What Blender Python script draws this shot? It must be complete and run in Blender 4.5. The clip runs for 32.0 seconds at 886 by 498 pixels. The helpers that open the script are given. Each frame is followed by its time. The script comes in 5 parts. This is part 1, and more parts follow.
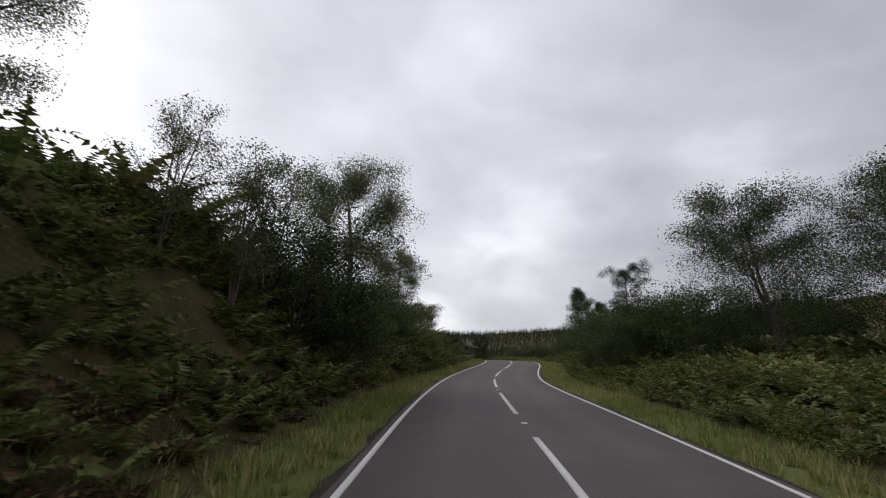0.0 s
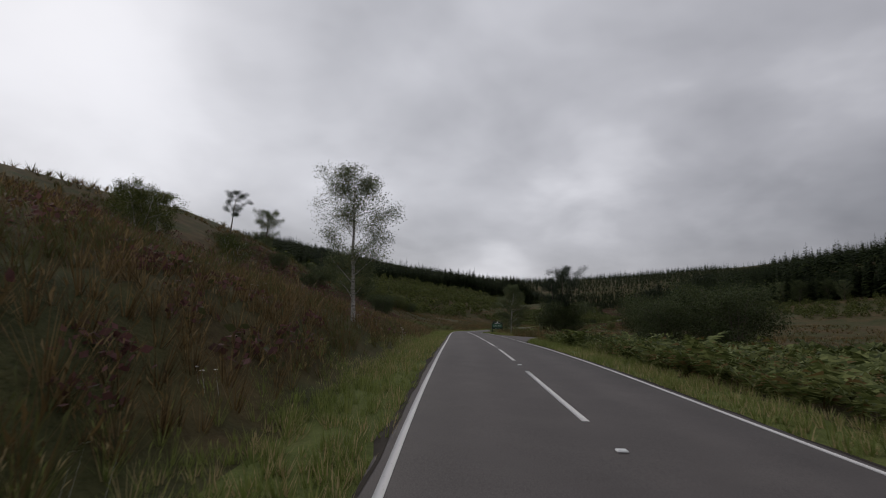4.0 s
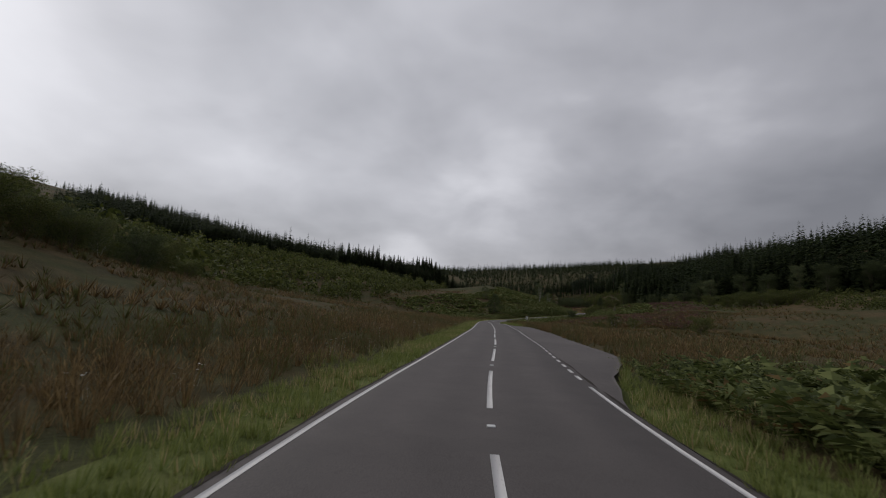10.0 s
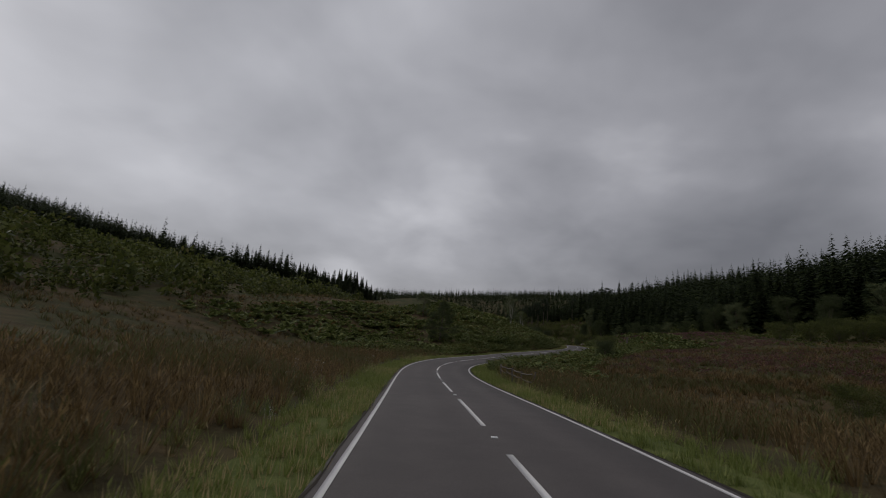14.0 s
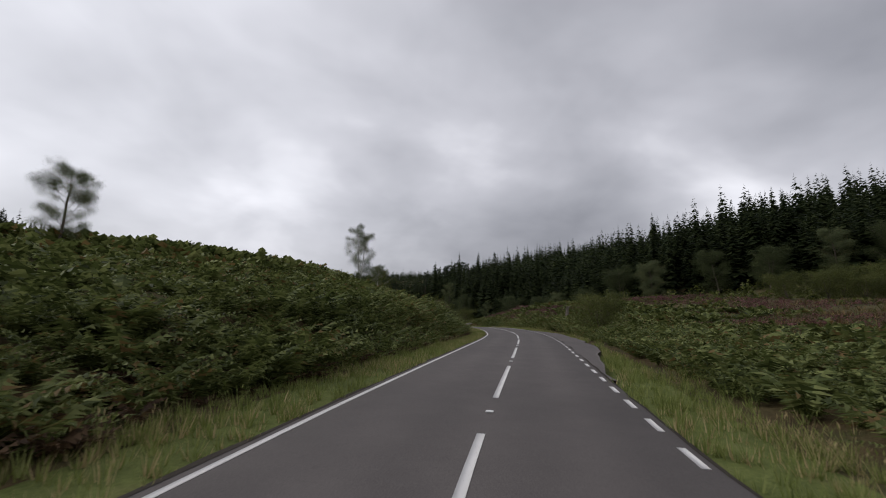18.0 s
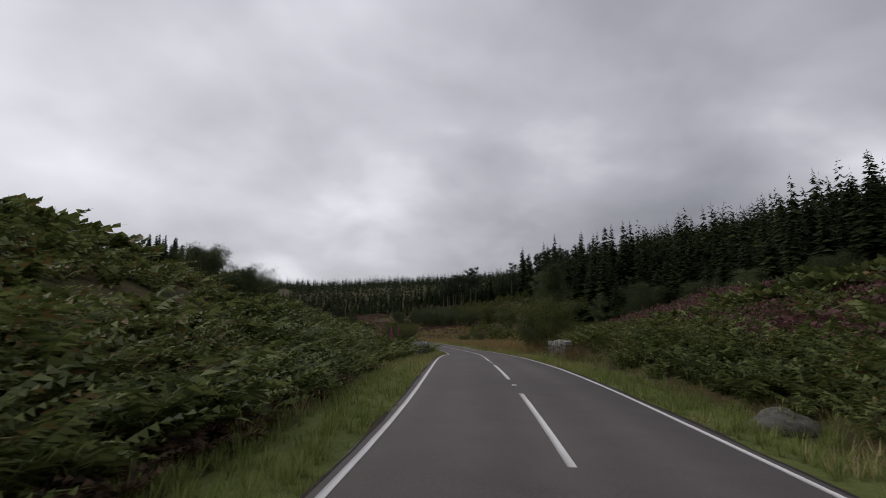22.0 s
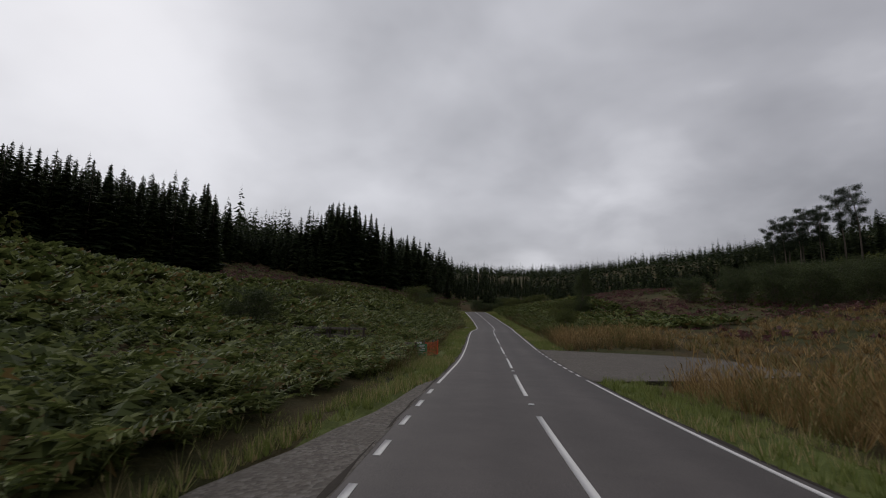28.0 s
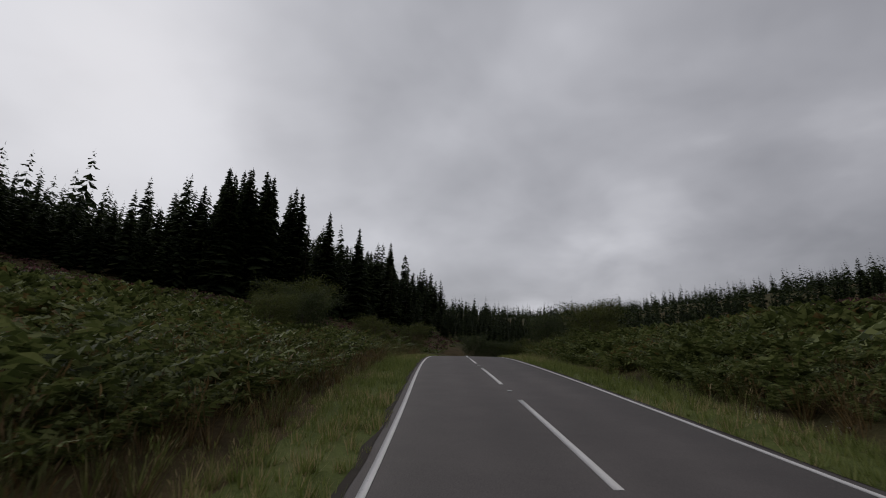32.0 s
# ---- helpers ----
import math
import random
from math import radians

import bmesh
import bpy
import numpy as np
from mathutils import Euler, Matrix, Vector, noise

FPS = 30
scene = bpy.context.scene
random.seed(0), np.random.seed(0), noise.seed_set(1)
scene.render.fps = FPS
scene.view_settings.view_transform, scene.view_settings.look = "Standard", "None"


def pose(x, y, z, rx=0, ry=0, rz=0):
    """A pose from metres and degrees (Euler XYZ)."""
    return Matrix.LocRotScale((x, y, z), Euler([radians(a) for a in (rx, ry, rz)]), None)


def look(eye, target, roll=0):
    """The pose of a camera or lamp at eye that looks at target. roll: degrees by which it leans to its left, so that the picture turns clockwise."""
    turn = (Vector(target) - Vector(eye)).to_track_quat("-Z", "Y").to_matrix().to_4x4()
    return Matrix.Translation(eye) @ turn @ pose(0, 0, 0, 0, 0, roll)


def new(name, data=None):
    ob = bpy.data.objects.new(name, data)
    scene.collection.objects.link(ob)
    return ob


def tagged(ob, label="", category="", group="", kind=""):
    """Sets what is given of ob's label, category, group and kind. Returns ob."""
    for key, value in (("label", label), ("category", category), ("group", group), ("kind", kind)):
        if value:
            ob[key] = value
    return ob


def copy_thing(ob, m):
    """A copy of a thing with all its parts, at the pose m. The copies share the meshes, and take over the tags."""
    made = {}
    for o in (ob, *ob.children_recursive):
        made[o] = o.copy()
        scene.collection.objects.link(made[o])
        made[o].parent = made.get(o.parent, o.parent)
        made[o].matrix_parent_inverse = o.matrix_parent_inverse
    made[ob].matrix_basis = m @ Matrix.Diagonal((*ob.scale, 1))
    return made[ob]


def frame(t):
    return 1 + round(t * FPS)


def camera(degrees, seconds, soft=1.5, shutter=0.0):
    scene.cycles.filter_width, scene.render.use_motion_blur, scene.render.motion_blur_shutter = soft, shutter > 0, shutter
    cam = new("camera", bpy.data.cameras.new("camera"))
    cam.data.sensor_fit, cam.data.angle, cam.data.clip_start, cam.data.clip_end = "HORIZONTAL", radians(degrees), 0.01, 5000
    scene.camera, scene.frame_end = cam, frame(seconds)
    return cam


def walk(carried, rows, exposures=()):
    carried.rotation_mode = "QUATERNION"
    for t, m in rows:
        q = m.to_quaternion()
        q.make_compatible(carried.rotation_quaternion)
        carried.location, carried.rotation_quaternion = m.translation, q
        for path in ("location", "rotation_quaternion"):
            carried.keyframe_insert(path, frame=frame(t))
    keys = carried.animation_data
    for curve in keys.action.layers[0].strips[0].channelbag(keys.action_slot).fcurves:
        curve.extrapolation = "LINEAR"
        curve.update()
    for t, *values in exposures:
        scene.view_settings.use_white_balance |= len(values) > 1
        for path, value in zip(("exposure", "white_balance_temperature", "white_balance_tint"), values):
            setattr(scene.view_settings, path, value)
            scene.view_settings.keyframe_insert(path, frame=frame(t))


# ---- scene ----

# ------------------------------------------------------------------ camera
cam = camera(88.5, 32.0, soft=1.0, shutter=0.05)
# seconds, place, yaw, pitch, roll
PATH = [
    (0.0, -1.28, -0.10, 1.69, 8.04, 14.54, 1.76),
    (0.5, -1.87, 9.43, 2.18, 7.06, 14.22, 1.49),
    (1.0, -2.44, 18.77, 2.49, 6.98, 13.80, 1.92),
    (1.5, -2.62, 27.51, 2.79, 6.64, 14.17, 0.46),
    (2.0, -2.36, 35.84, 3.21, 7.70, 13.13, -1.20),
    (2.5, -2.20, 43.81, 3.70, 10.17, 10.61, -3.06),
    (3.0, -2.42, 51.53, 4.12, 12.66, 9.00, -2.94),
    (3.5, -3.57, 59.06, 4.36, 15.01, 8.23, -1.01),
    (4.0, -5.52, 66.73, 4.46, 16.78, 7.98, 1.23),
    (4.5, -7.71, 74.88, 4.52, 17.52, 7.94, 2.28),
    (5.0, -9.82, 83.51, 4.51, 16.95, 8.25, 1.60),
    (5.5, -12.11, 92.63, 4.37, 15.89, 8.12, 1.47),
    (6.0, -14.54, 102.01, 4.13, 15.47, 8.68, 1.30),
    (6.5, -16.99, 111.37, 3.89, 14.63, 8.96, 1.26),
    (7.0, -19.47, 120.84, 3.61, 13.95, 8.99, 1.50),
    (7.5, -21.99, 130.49, 3.28, 12.54, 9.02, 2.56),
    (8.0, -24.28, 140.18, 2.95, 10.18, 8.63, 2.29),
    (8.5, -26.27, 149.58, 2.60, 8.08, 8.19, 1.94),
    (9.0, -28.10, 159.07, 2.29, 6.44, 7.53, 1.97),
    (9.5, -29.60, 168.92, 2.00, 5.62, 7.22, 2.27),
    (10.0, -30.57, 179.23, 1.73, 4.77, 7.22, 2.63),
    (10.5, -31.10, 190.35, 1.48, 3.33, 7.26, 3.48),
    (11.0, -31.07, 201.73, 1.38, 1.24, 7.94, 3.96),
    (11.5, -30.98, 212.92, 1.26, 0.06, 8.54, 4.07),
    (12.0, -30.80, 224.13, 1.11, 0.01, 9.44, 3.82),
    (12.5, -30.51, 235.14, 0.99, 0.04, 10.49, 3.97),
    (13.0, -30.35, 246.03, 0.84, -0.42, 10.55, 4.07),
    (13.5, -30.05, 256.76, 0.77, -0.82, 10.86, 4.10),
    (14.0, -29.78, 267.11, 0.59, -2.93, 11.17, 4.35),
    (14.5, -29.58, 276.81, 0.37, -7.17, 11.63, 4.93),
    (15.0, -29.23, 286.26, 0.11, -11.04, 11.17, 3.78),
    (15.5, -28.73, 295.48, -0.12, -14.38, 9.96, 1.54),
    (16.0, -27.95, 304.45, -0.27, -17.28, 8.68, -0.38),
    (16.5, -26.46, 313.06, -0.29, -19.83, 8.02, -0.58),
    (17.0, -23.91, 321.08, -0.23, -22.00, 8.02, 1.06),
    (17.5, -20.28, 329.36, -0.07, -23.07, 8.93, 1.87),
    (18.0, -15.69, 337.65, 0.27, -23.07, 10.46, 1.32),
    (18.5, -10.75, 346.05, 0.66, -20.28, 14.85, -3.66),
    (19.0, -5.70, 354.38, 1.06, -20.31, 13.77, -2.11),
    (19.5, -0.79, 362.29, 1.42, -20.23, 13.00, -1.57),
    (20.0, 3.91, 370.16, 1.72, -19.26, 12.07, -1.16),
    (20.5, 8.33, 378.14, 2.04, -17.55, 11.21, -0.04),
    (21.0, 12.21, 386.44, 2.39, -15.25, 10.96, 1.25),
    (21.5, 15.51, 395.26, 2.74, -12.76, 11.07, 1.57),
    (22.0, 18.48, 404.28, 3.02, -10.52, 10.65, 1.04),
    (22.5, 20.95, 413.25, 3.20, -6.57, 10.16, -0.71),
    (23.0, 23.09, 422.05, 3.43, -0.21, 8.80, -2.82),
    (23.5, 25.23, 430.41, 3.41, 0.64, 9.28, -2.44),
    (24.0, 27.41, 438.59, 3.22, 0.38, 9.58, -1.70),
    (24.5, 28.95, 446.93, 2.96, 2.03, 9.02, -1.31),
    (25.0, 29.78, 455.47, 2.89, 7.39, 8.46, -1.51),
    (25.5, 30.14, 464.14, 2.85, 13.15, 7.94, -1.77),
    (26.0, 30.08, 472.95, 2.93, 16.85, 7.58, -1.76),
    (26.5, 29.63, 482.01, 3.06, 18.85, 7.38, -1.71),
    (27.0, 28.94, 491.51, 3.12, 19.80, 7.55, -1.12),
    (27.5, 27.24, 501.42, 3.02, 20.41, 8.33, 0.50),
    (28.0, 24.11, 511.74, 2.90, 21.04, 9.15, 0.93),
    (28.5, 20.77, 522.93, 2.70, 21.32, 10.72, 0.63),
    (29.0, 17.75, 534.57, 2.57, 21.22, 11.67, 0.35),
    (29.5, 14.42, 546.10, 2.74, 21.19, 12.37, 0.36),
    (30.0, 10.95, 557.38, 3.22, 21.35, 13.07, 0.94),
    (30.5, 7.87, 568.08, 3.53, 21.48, 13.71, 1.07),
    (31.0, 5.28, 578.33, 3.59, 21.74, 14.29, 1.78),
    (31.5, 2.31, 587.80, 3.86, 21.73, 15.04, 2.19),
    (32.0, -0.98, 597.00, 4.47, 21.18, 15.15, 1.27),
]
walk(cam, [(t, pose(x, y, z, 0, 0, yaw) @ pose(0, 0, 0, 90 + pitch, 0, 0) @ pose(0, 0, 0, 0, 0, roll))
           for t, x, y, z, yaw, pitch, roll in PATH],
     exposures=[(0, 0.5), (1, 0.3), (2, 0.1), (5, -0.05), (9, -0.05), (12, -0.28), (14, -0.42), (17, 0.34), (18, 0.46), (18.6, 0.42), (19, 0.04), (19.5, 0.15), (20, 0.3), (21, 0.38), (22, 0.22), (23, 0.1), (24, -0.05), (25, 0.0), (28, -0.12), (32, -0.3)])

# ------------------------------------------------------------------ sky and light
SUN_YAW, SUN_ELEV = 62.0, 32.0
to_sun = Vector((-math.sin(radians(SUN_YAW)) * math.cos(radians(SUN_ELEV)),
                 math.cos(radians(SUN_YAW)) * math.cos(radians(SUN_ELEV)), math.sin(radians(SUN_ELEV))))
world = bpy.data.worlds.new("overcast_sky")
scene.world = world
world.use_nodes = True
wt = world.node_tree
wt.nodes.clear()


class Net:
    """A short way to write node trees."""

    def __init__(self, tree):
        self.t = tree

    def n(self, kind, **ins):
        node = self.t.nodes.new(kind)
        for k, v in ins.items():
            key = int(k[1:]) if k[0] == "i" and k[1:].isdigit() else k.replace("_", " ")
            if hasattr(v, "is_output"):
                self.t.links.new(v, node.inputs[key])
            else:
                node.inputs[key].default_value = v
        return node

    def math(self, op, a, b=0.0, c=None):
        ins = dict(i0=a, i1=b)
        if c is not None:
            ins["i2"] = c
        node = self.n("ShaderNodeMath", **ins)
        node.operation = op
        return node.outputs[0]

    def ramp(self, fac, stops, mode="LINEAR"):
        node = self.n("ShaderNodeValToRGB", Fac=fac)
        cr = node.color_ramp
        cr.interpolation = mode
        while len(cr.elements) < len(stops):
            cr.elements.new(0.5)
        for e, (pos, col) in zip(cr.elements, stops):
            e.position, e.color = pos, (*col, 1)
        return node.outputs[0]

    def mix(self, fac, a, b, blend="MIX"):
        node = self.n("ShaderNodeMix")
        node.data_type, node.blend_type = "RGBA", blend
        for key, v in ((0, fac), (6, a), (7, b)):
            if hasattr(v, "is_output"):
                self.t.links.new(v, node.inputs[key])
            elif key == 0:
                node.inputs[key].default_value = v
            else:
                node.inputs[key].default_value = (*v, 1)
        return node.outputs[2]

    def noise(self, vec, scale, detail=4.0, rough=0.55, distort=0.0):
        return self.n("ShaderNodeTexNoise", Vector=vec, Scale=scale, Detail=detail, Roughness=rough, Distortion=distort).outputs[0]


w = Net(wt)
air = w.n("ShaderNodeTexSky")
air.sky_type, air.sun_disc = "NISHITA", False
air.sun_elevation, air.sun_rotation = radians(SUN_ELEV), radians(-SUN_YAW)
air.air_density, air.dust_density = 1.5, 1.0
thin = w.n("ShaderNodeVectorMath", i0=air.outputs[0])
thin.operation = "SCALE"
thin.inputs["Scale"].default_value = 0.1
sky = thin.outputs[0]
way = w.n("ShaderNodeTexCoord").outputs["Generated"]
sep = w.n("ShaderNodeSeparateXYZ", Vector=way).outputs
up = w.math("MAXIMUM", sep[2], 0.0)
low = w.math("ADD", up, 0.34)
flat = w.n("ShaderNodeCombineXYZ", X=w.math("DIVIDE", sep[0], low), Y=w.math("DIVIDE", sep[1], low), Z=0.0).outputs[0]
big = w.noise(flat, 0.85, 4.0, 0.42, 0.4)
fine = w.noise(flat, 2.4, 4.0, 0.5, 0.2)
cloud = w.math("ADD", w.math("MULTIPLY", big, 0.76), w.math("MULTIPLY", fine, 0.24))
tone = w.ramp(cloud, [(0.36, (0.205, 0.208, 0.236)), (0.46, (0.31, 0.312, 0.347)), (0.53, (0.41, 0.411, 0.452)), (0.62, (0.68, 0.68, 0.73))])
dot = w.n("ShaderNodeVectorMath", i0=way, i1=to_sun)
dot.operation = "DOT_PRODUCT"
facing = dot.outputs["Value"]
glow = w.math("POWER", w.math("MAXIMUM", facing, 0.0), 2.0)
lit = w.mix(w.math("MULTIPLY", glow, w.math("MULTIPLY_ADD", cloud, 2.3, -0.48)), tone, (0.88, 0.885, 0.945))
slit = w.math("MULTIPLY", w.math("POWER", w.math("SUBTRACT", 1.0, up), 18.0), 0.62)
lit = w.mix(slit, lit, (0.72, 0.71, 0.76))
veil = w.mix(0.96, sky, lit)
bg = w.n("ShaderNodeBackground", Color=veil, Strength=1.0)
w.t.links.new(bg.outputs[0], w.n("ShaderNodeOutputWorld").inputs[0])

sun = new("sun", bpy.data.lights.new("sun", "SUN"))
sun.data.energy, sun.data.angle, sun.data.color = 0.7, radians(40), (1.0, 0.98, 0.95)
sun.matrix_world = look(to_sun * 100, (0, 0, 0))


# ------------------------------------------------------------------ materials
def material(name):
    m = bpy.data.materials.new(name)
    m.use_nodes = True
    m.node_tree.nodes.clear()
    return m, Net(m.node_tree)


def finish(m, k, color, rough=0.8, spec=0.3, bump=None, strength=0.4, dist=0.02, metal=0.0):
    s = k.n("ShaderNodeBsdfPrincipled", Base_Color=color, Roughness=rough, Metallic=metal)
    s.inputs["Specular IOR Level"].default_value = spec
    if bump is not None:
        b = k.n("ShaderNodeBump", Strength=strength, Distance=dist, Height=bump)
        k.t.links.new(b.outputs[0], s.inputs["Normal"])
    k.t.links.new(s.outputs[0], k.n("ShaderNodeOutputMaterial").inputs[0])
    return m


def where(k):
    return k.n("ShaderNodeNewGeometry").outputs["Position"]


def leafy(name, dark, mid, light, odd=None, odd_share=0.12, patch=0.15, rough=0.62, spec=0.22):
    """Foliage: tone by leaf and by patch, a share of odd (turning) leaves."""
    m, k = material(name)
    isl = k.n("ShaderNodeNewGeometry").outputs["Random Per Island"]
    big = k.noise(where(k), patch, 3.0, 0.6)
    f = k.math("ADD", k.math("MULTIPLY", isl, 0.5), k.math("MULTIPLY", big, 0.55))
    col = k.ramp(f, [(0.2, dark), (0.5, mid), (0.85, light)])
    if odd:
        pick = k.math("MULTIPLY", k.math("GREATER_THAN", isl, 1 - odd_share * 2), k.math("GREATER_THAN", big, 0.5))
        col = k.mix(pick, col, odd)
    d = k.n("ShaderNodeBsdfPrincipled", Base_Color=col, Roughness=rough)
    d.inputs["Specular IOR Level"].default_value = spec
    t = k.n("ShaderNodeBsdfTranslucent", Color=col)
    mx = k.n("ShaderNodeMixShader", i0=0.34, i1=d.outputs[0], i2=t.outputs[0])
    k.t.links.new(mx.outputs[0], k.n("ShaderNodeOutputMaterial").inputs[0])
    return m


def asphalt_material():
    m, k = material("worn_asphalt")
    p = where(k)
    grain = k.noise(p, 55.0, 3.0, 0.7)
    mid = k.noise(p, 1.3, 4.0, 0.6)
    big = k.noise(p, 0.16, 3.0, 0.6)
    att = k.n("ShaderNodeAttribute")
    att.attribute_name = "across"
    wheel = k.math("COSINE", k.math("MULTIPLY", k.math("ABSOLUTE", att.outputs["Fac"]), 4.33))
    f = k.math("ADD", k.math("MULTIPLY", mid, 0.45), k.math("MULTIPLY", big, 0.55))
    f = k.math("MULTIPLY_ADD", wheel, k.math("MULTIPLY_ADD", big, 0.16, -0.02), f)
    col = k.ramp(f, [(0.32, (0.056, 0.046, 0.043)), (0.5, (0.090, 0.075, 0.070)), (0.68, (0.127, 0.108, 0.100))])
    col = k.mix(0.55, col, k.ramp(grain, [(0.3, (0.038, 0.033, 0.032)), (0.7, (0.142, 0.126, 0.119))]))
    return finish(m, k, col, 0.78, 0.3, grain, 0.35, 0.006)


def paint_material():
    m, k = material("road_paint")
    p = where(k)
    wear = k.noise(p, 22.0, 4.0, 0.7)
    col = k.mix(k.math("GREATER_THAN", wear, 0.66), (0.72, 0.70, 0.68), (0.3, 0.28, 0.27))
    col = k.mix(k.noise(p, 1.1, 2.0), col, (0.55, 0.53, 0.51))
    return finish(m, k, col, 0.7, 0.3, wear, 0.3, 0.004)


def ground_material():
    """Moor soil and turf: brown litter, green turf and heather-brown patches."""
    m, k = material("moor_turf")
    p = where(k)
    a = k.noise(p, 0.035, 4.0, 0.6, 0.6)
    b = k.noise(p, 0.55, 5.0, 0.65)
    c = k.noise(p, 9.0, 3.0, 0.7)
    e = k.noise(p, 0.14, 4.0, 0.65, 0.8)
    turf = k.ramp(b, [(0.3, (0.022, 0.028, 0.011)), (0.5, (0.046, 0.056, 0.020)), (0.72, (0.082, 0.080, 0.030))])
    litter = k.ramp(b, [(0.3, (0.046, 0.031, 0.017)), (0.55, (0.108, 0.073, 0.036)), (0.75, (0.170, 0.118, 0.060))])
    col = k.mix(k.ramp(k.math("MULTIPLY_ADD", e, 0.5, k.math("MULTIPLY", a, 0.5)), [(0.44, (0, 0, 0)), (0.56, (1, 1, 1))]), turf, litter)
    col = k.mix(0.32, col, k.ramp(c, [(0.3, (0.020, 0.017, 0.009)), (0.7, (0.13, 0.108, 0.054))]))
    return finish(m, k, col, 0.95, 0.1, k.math("ADD", b, c), 0.7, 0.12)


def gravel_material():
    m, k = material("gravel")
    p = where(k)
    v = k.n("ShaderNodeTexVoronoi", Vector=p, Scale=16.0)
    big = k.noise(p, 0.8, 3.0)
    col = k.ramp(v.outputs["Color"], [(0.1, (0.07, 0.062, 0.055)), (0.5, (0.14, 0.117, 0.098)), (0.9, (0.24, 0.22, 0.20))])
    col = k.mix(big, col, (0.10, 0.088, 0.074))
    return finish(m, k, col, 0.9, 0.2, v.outputs["Distance"], 0.8, 0.03)


def stone_material(name, dark, light, lichen):
    m, k = material(name)
    p = where(k)
    rnd = k.n("ShaderNodeObjectInfo").outputs["Random"]
    n = k.noise(p, 6.0, 5.0, 0.65)
    f = k.math("ADD", k.math("MULTIPLY", n, 0.7), k.math("MULTIPLY", rnd, 0.3))
    col = k.ramp(f, [(0.25, dark), (0.7, light)])
    col = k.mix(k.math("GREATER_THAN", k.noise(p, 11.0, 3.0), 0.6), col, lichen)
    return finish(m, k, col, 0.9, 0.2, n, 0.7, 0.04)


def bark_material(name, dark, light, scale=(6, 6, 1.2)):
    m, k = material(name)
    p = k.n("ShaderNodeMapping", Vector=k.n("ShaderNodeTexCoord").outputs["Object"], Scale=scale).outputs[0]
    n = k.noise(p, 2.5, 5.0, 0.7)
    col = k.ramp(n, [(0.36, dark), (0.52, light)])
    return finish(m, k, col, 0.85, 0.2, n, 0.6, 0.03)


def plain(name, color, rough=0.6, spec=0.4, vary=0.25, metal=0.0, scale=7.0):
    m, k = material(name)
    n = k.noise(where(k), scale, 4.0, 0.6)
    dk = tuple(c * (1 - vary) for c in color)
    return finish(m, k, k.mix(n, color, dk), rough, spec, n, 0.15, 0.01, metal)


def green_material():
    m, k = material("short_turf")
    p = where(k)
    b, c = k.noise(p, 0.9, 4.0, 0.65), k.noise(p, 14.0, 3.0, 0.7)
    col = k.ramp(b, [(0.3, (0.066, 0.086, 0.022)), (0.55, (0.115, 0.142, 0.038)), (0.75, (0.175, 0.165, 0.068))])
    col = k.mix(0.4, col, k.ramp(c, [(0.3, (0.036, 0.044, 0.016)), (0.7, (0.18, 0.19, 0.066))]))
    return finish(m, k, col, 0.95, 0.1, k.math("ADD", b, c), 0.8, 0.05)


GREEN = green_material()
ASPHALT, PAINT, TURF, GRAVEL = asphalt_material(), paint_material(), ground_material(), gravel_material()
BRACKEN = leafy("bracken_green", (0.022, 0.031, 0.009), (0.098, 0.121, 0.036), (0.265, 0.285, 0.105), (0.17, 0.115, 0.045), 0.06, 0.15, 0.6, 0.14)
BRACKEN_DARK = leafy("bracken_litter", (0.026, 0.018, 0.011), (0.075, 0.046, 0.028), (0.16, 0.10, 0.056))
GRASS = leafy("verge_grass", (0.095, 0.125, 0.030), (0.185, 0.220, 0.058), (0.31, 0.31, 0.11), (0.42, 0.33, 0.17), 0.14)
MOOR = leafy("moor_grass", (0.052, 0.034, 0.014), (0.148, 0.098, 0.041), (0.34, 0.24, 0.11), (0.092, 0.098, 0.032), 0.3)
GOLDEN = leafy("golden_grass", (0.095, 0.058, 0.022), (0.30, 0.195, 0.078), (0.52, 0.38, 0.18), (0.16, 0.15, 0.05), 0.2)
HEATHER = leafy("heather", (0.055, 0.028, 0.024), (0.135, 0.062, 0.058), (0.24, 0.115, 0.115), (0.07, 0.075, 0.03), 0.22, 0.3)
CONIFER = leafy("spruce_needles", (0.009, 0.014, 0.006), (0.024, 0.035, 0.014), (0.062, 0.076, 0.028), None, 0, 0.22, 0.7, 0.1)
PINE = leafy("pine_needles", (0.014, 0.022, 0.013), (0.030, 0.044, 0.024), (0.055, 0.072, 0.036), None, 0, 0.3)
BIRCHLEAF = leafy("birch_leaves", (0.048, 0.064, 0.028), (0.100, 0.124, 0.055), (0.185, 0.205, 0.100), (0.2, 0.16, 0.05), 0.05, 0.4)
SCRUB = leafy("scrub_leaves", (0.024, 0.032, 0.008), (0.074, 0.090, 0.020), (0.165, 0.175, 0.048), (0.15, 0.13, 0.05), 0.04, 0.28)
DARKLEAF = leafy("dark_leaves", (0.022, 0.032, 0.012), (0.054, 0.070, 0.026), (0.115, 0.135, 0.052), None, 0, 0.4)
FLOWER = plain("white_flower", (0.72, 0.70, 0.64), 0.8, 0.1)
BARK = bark_material("grey_bark", (0.035, 0.028, 0.022), (0.13, 0.105, 0.085))
BIRCHBARK = bark_material("birch_bark", (0.05, 0.042, 0.036), (0.48, 0.45, 0.41), (2.5, 2.5, 9))
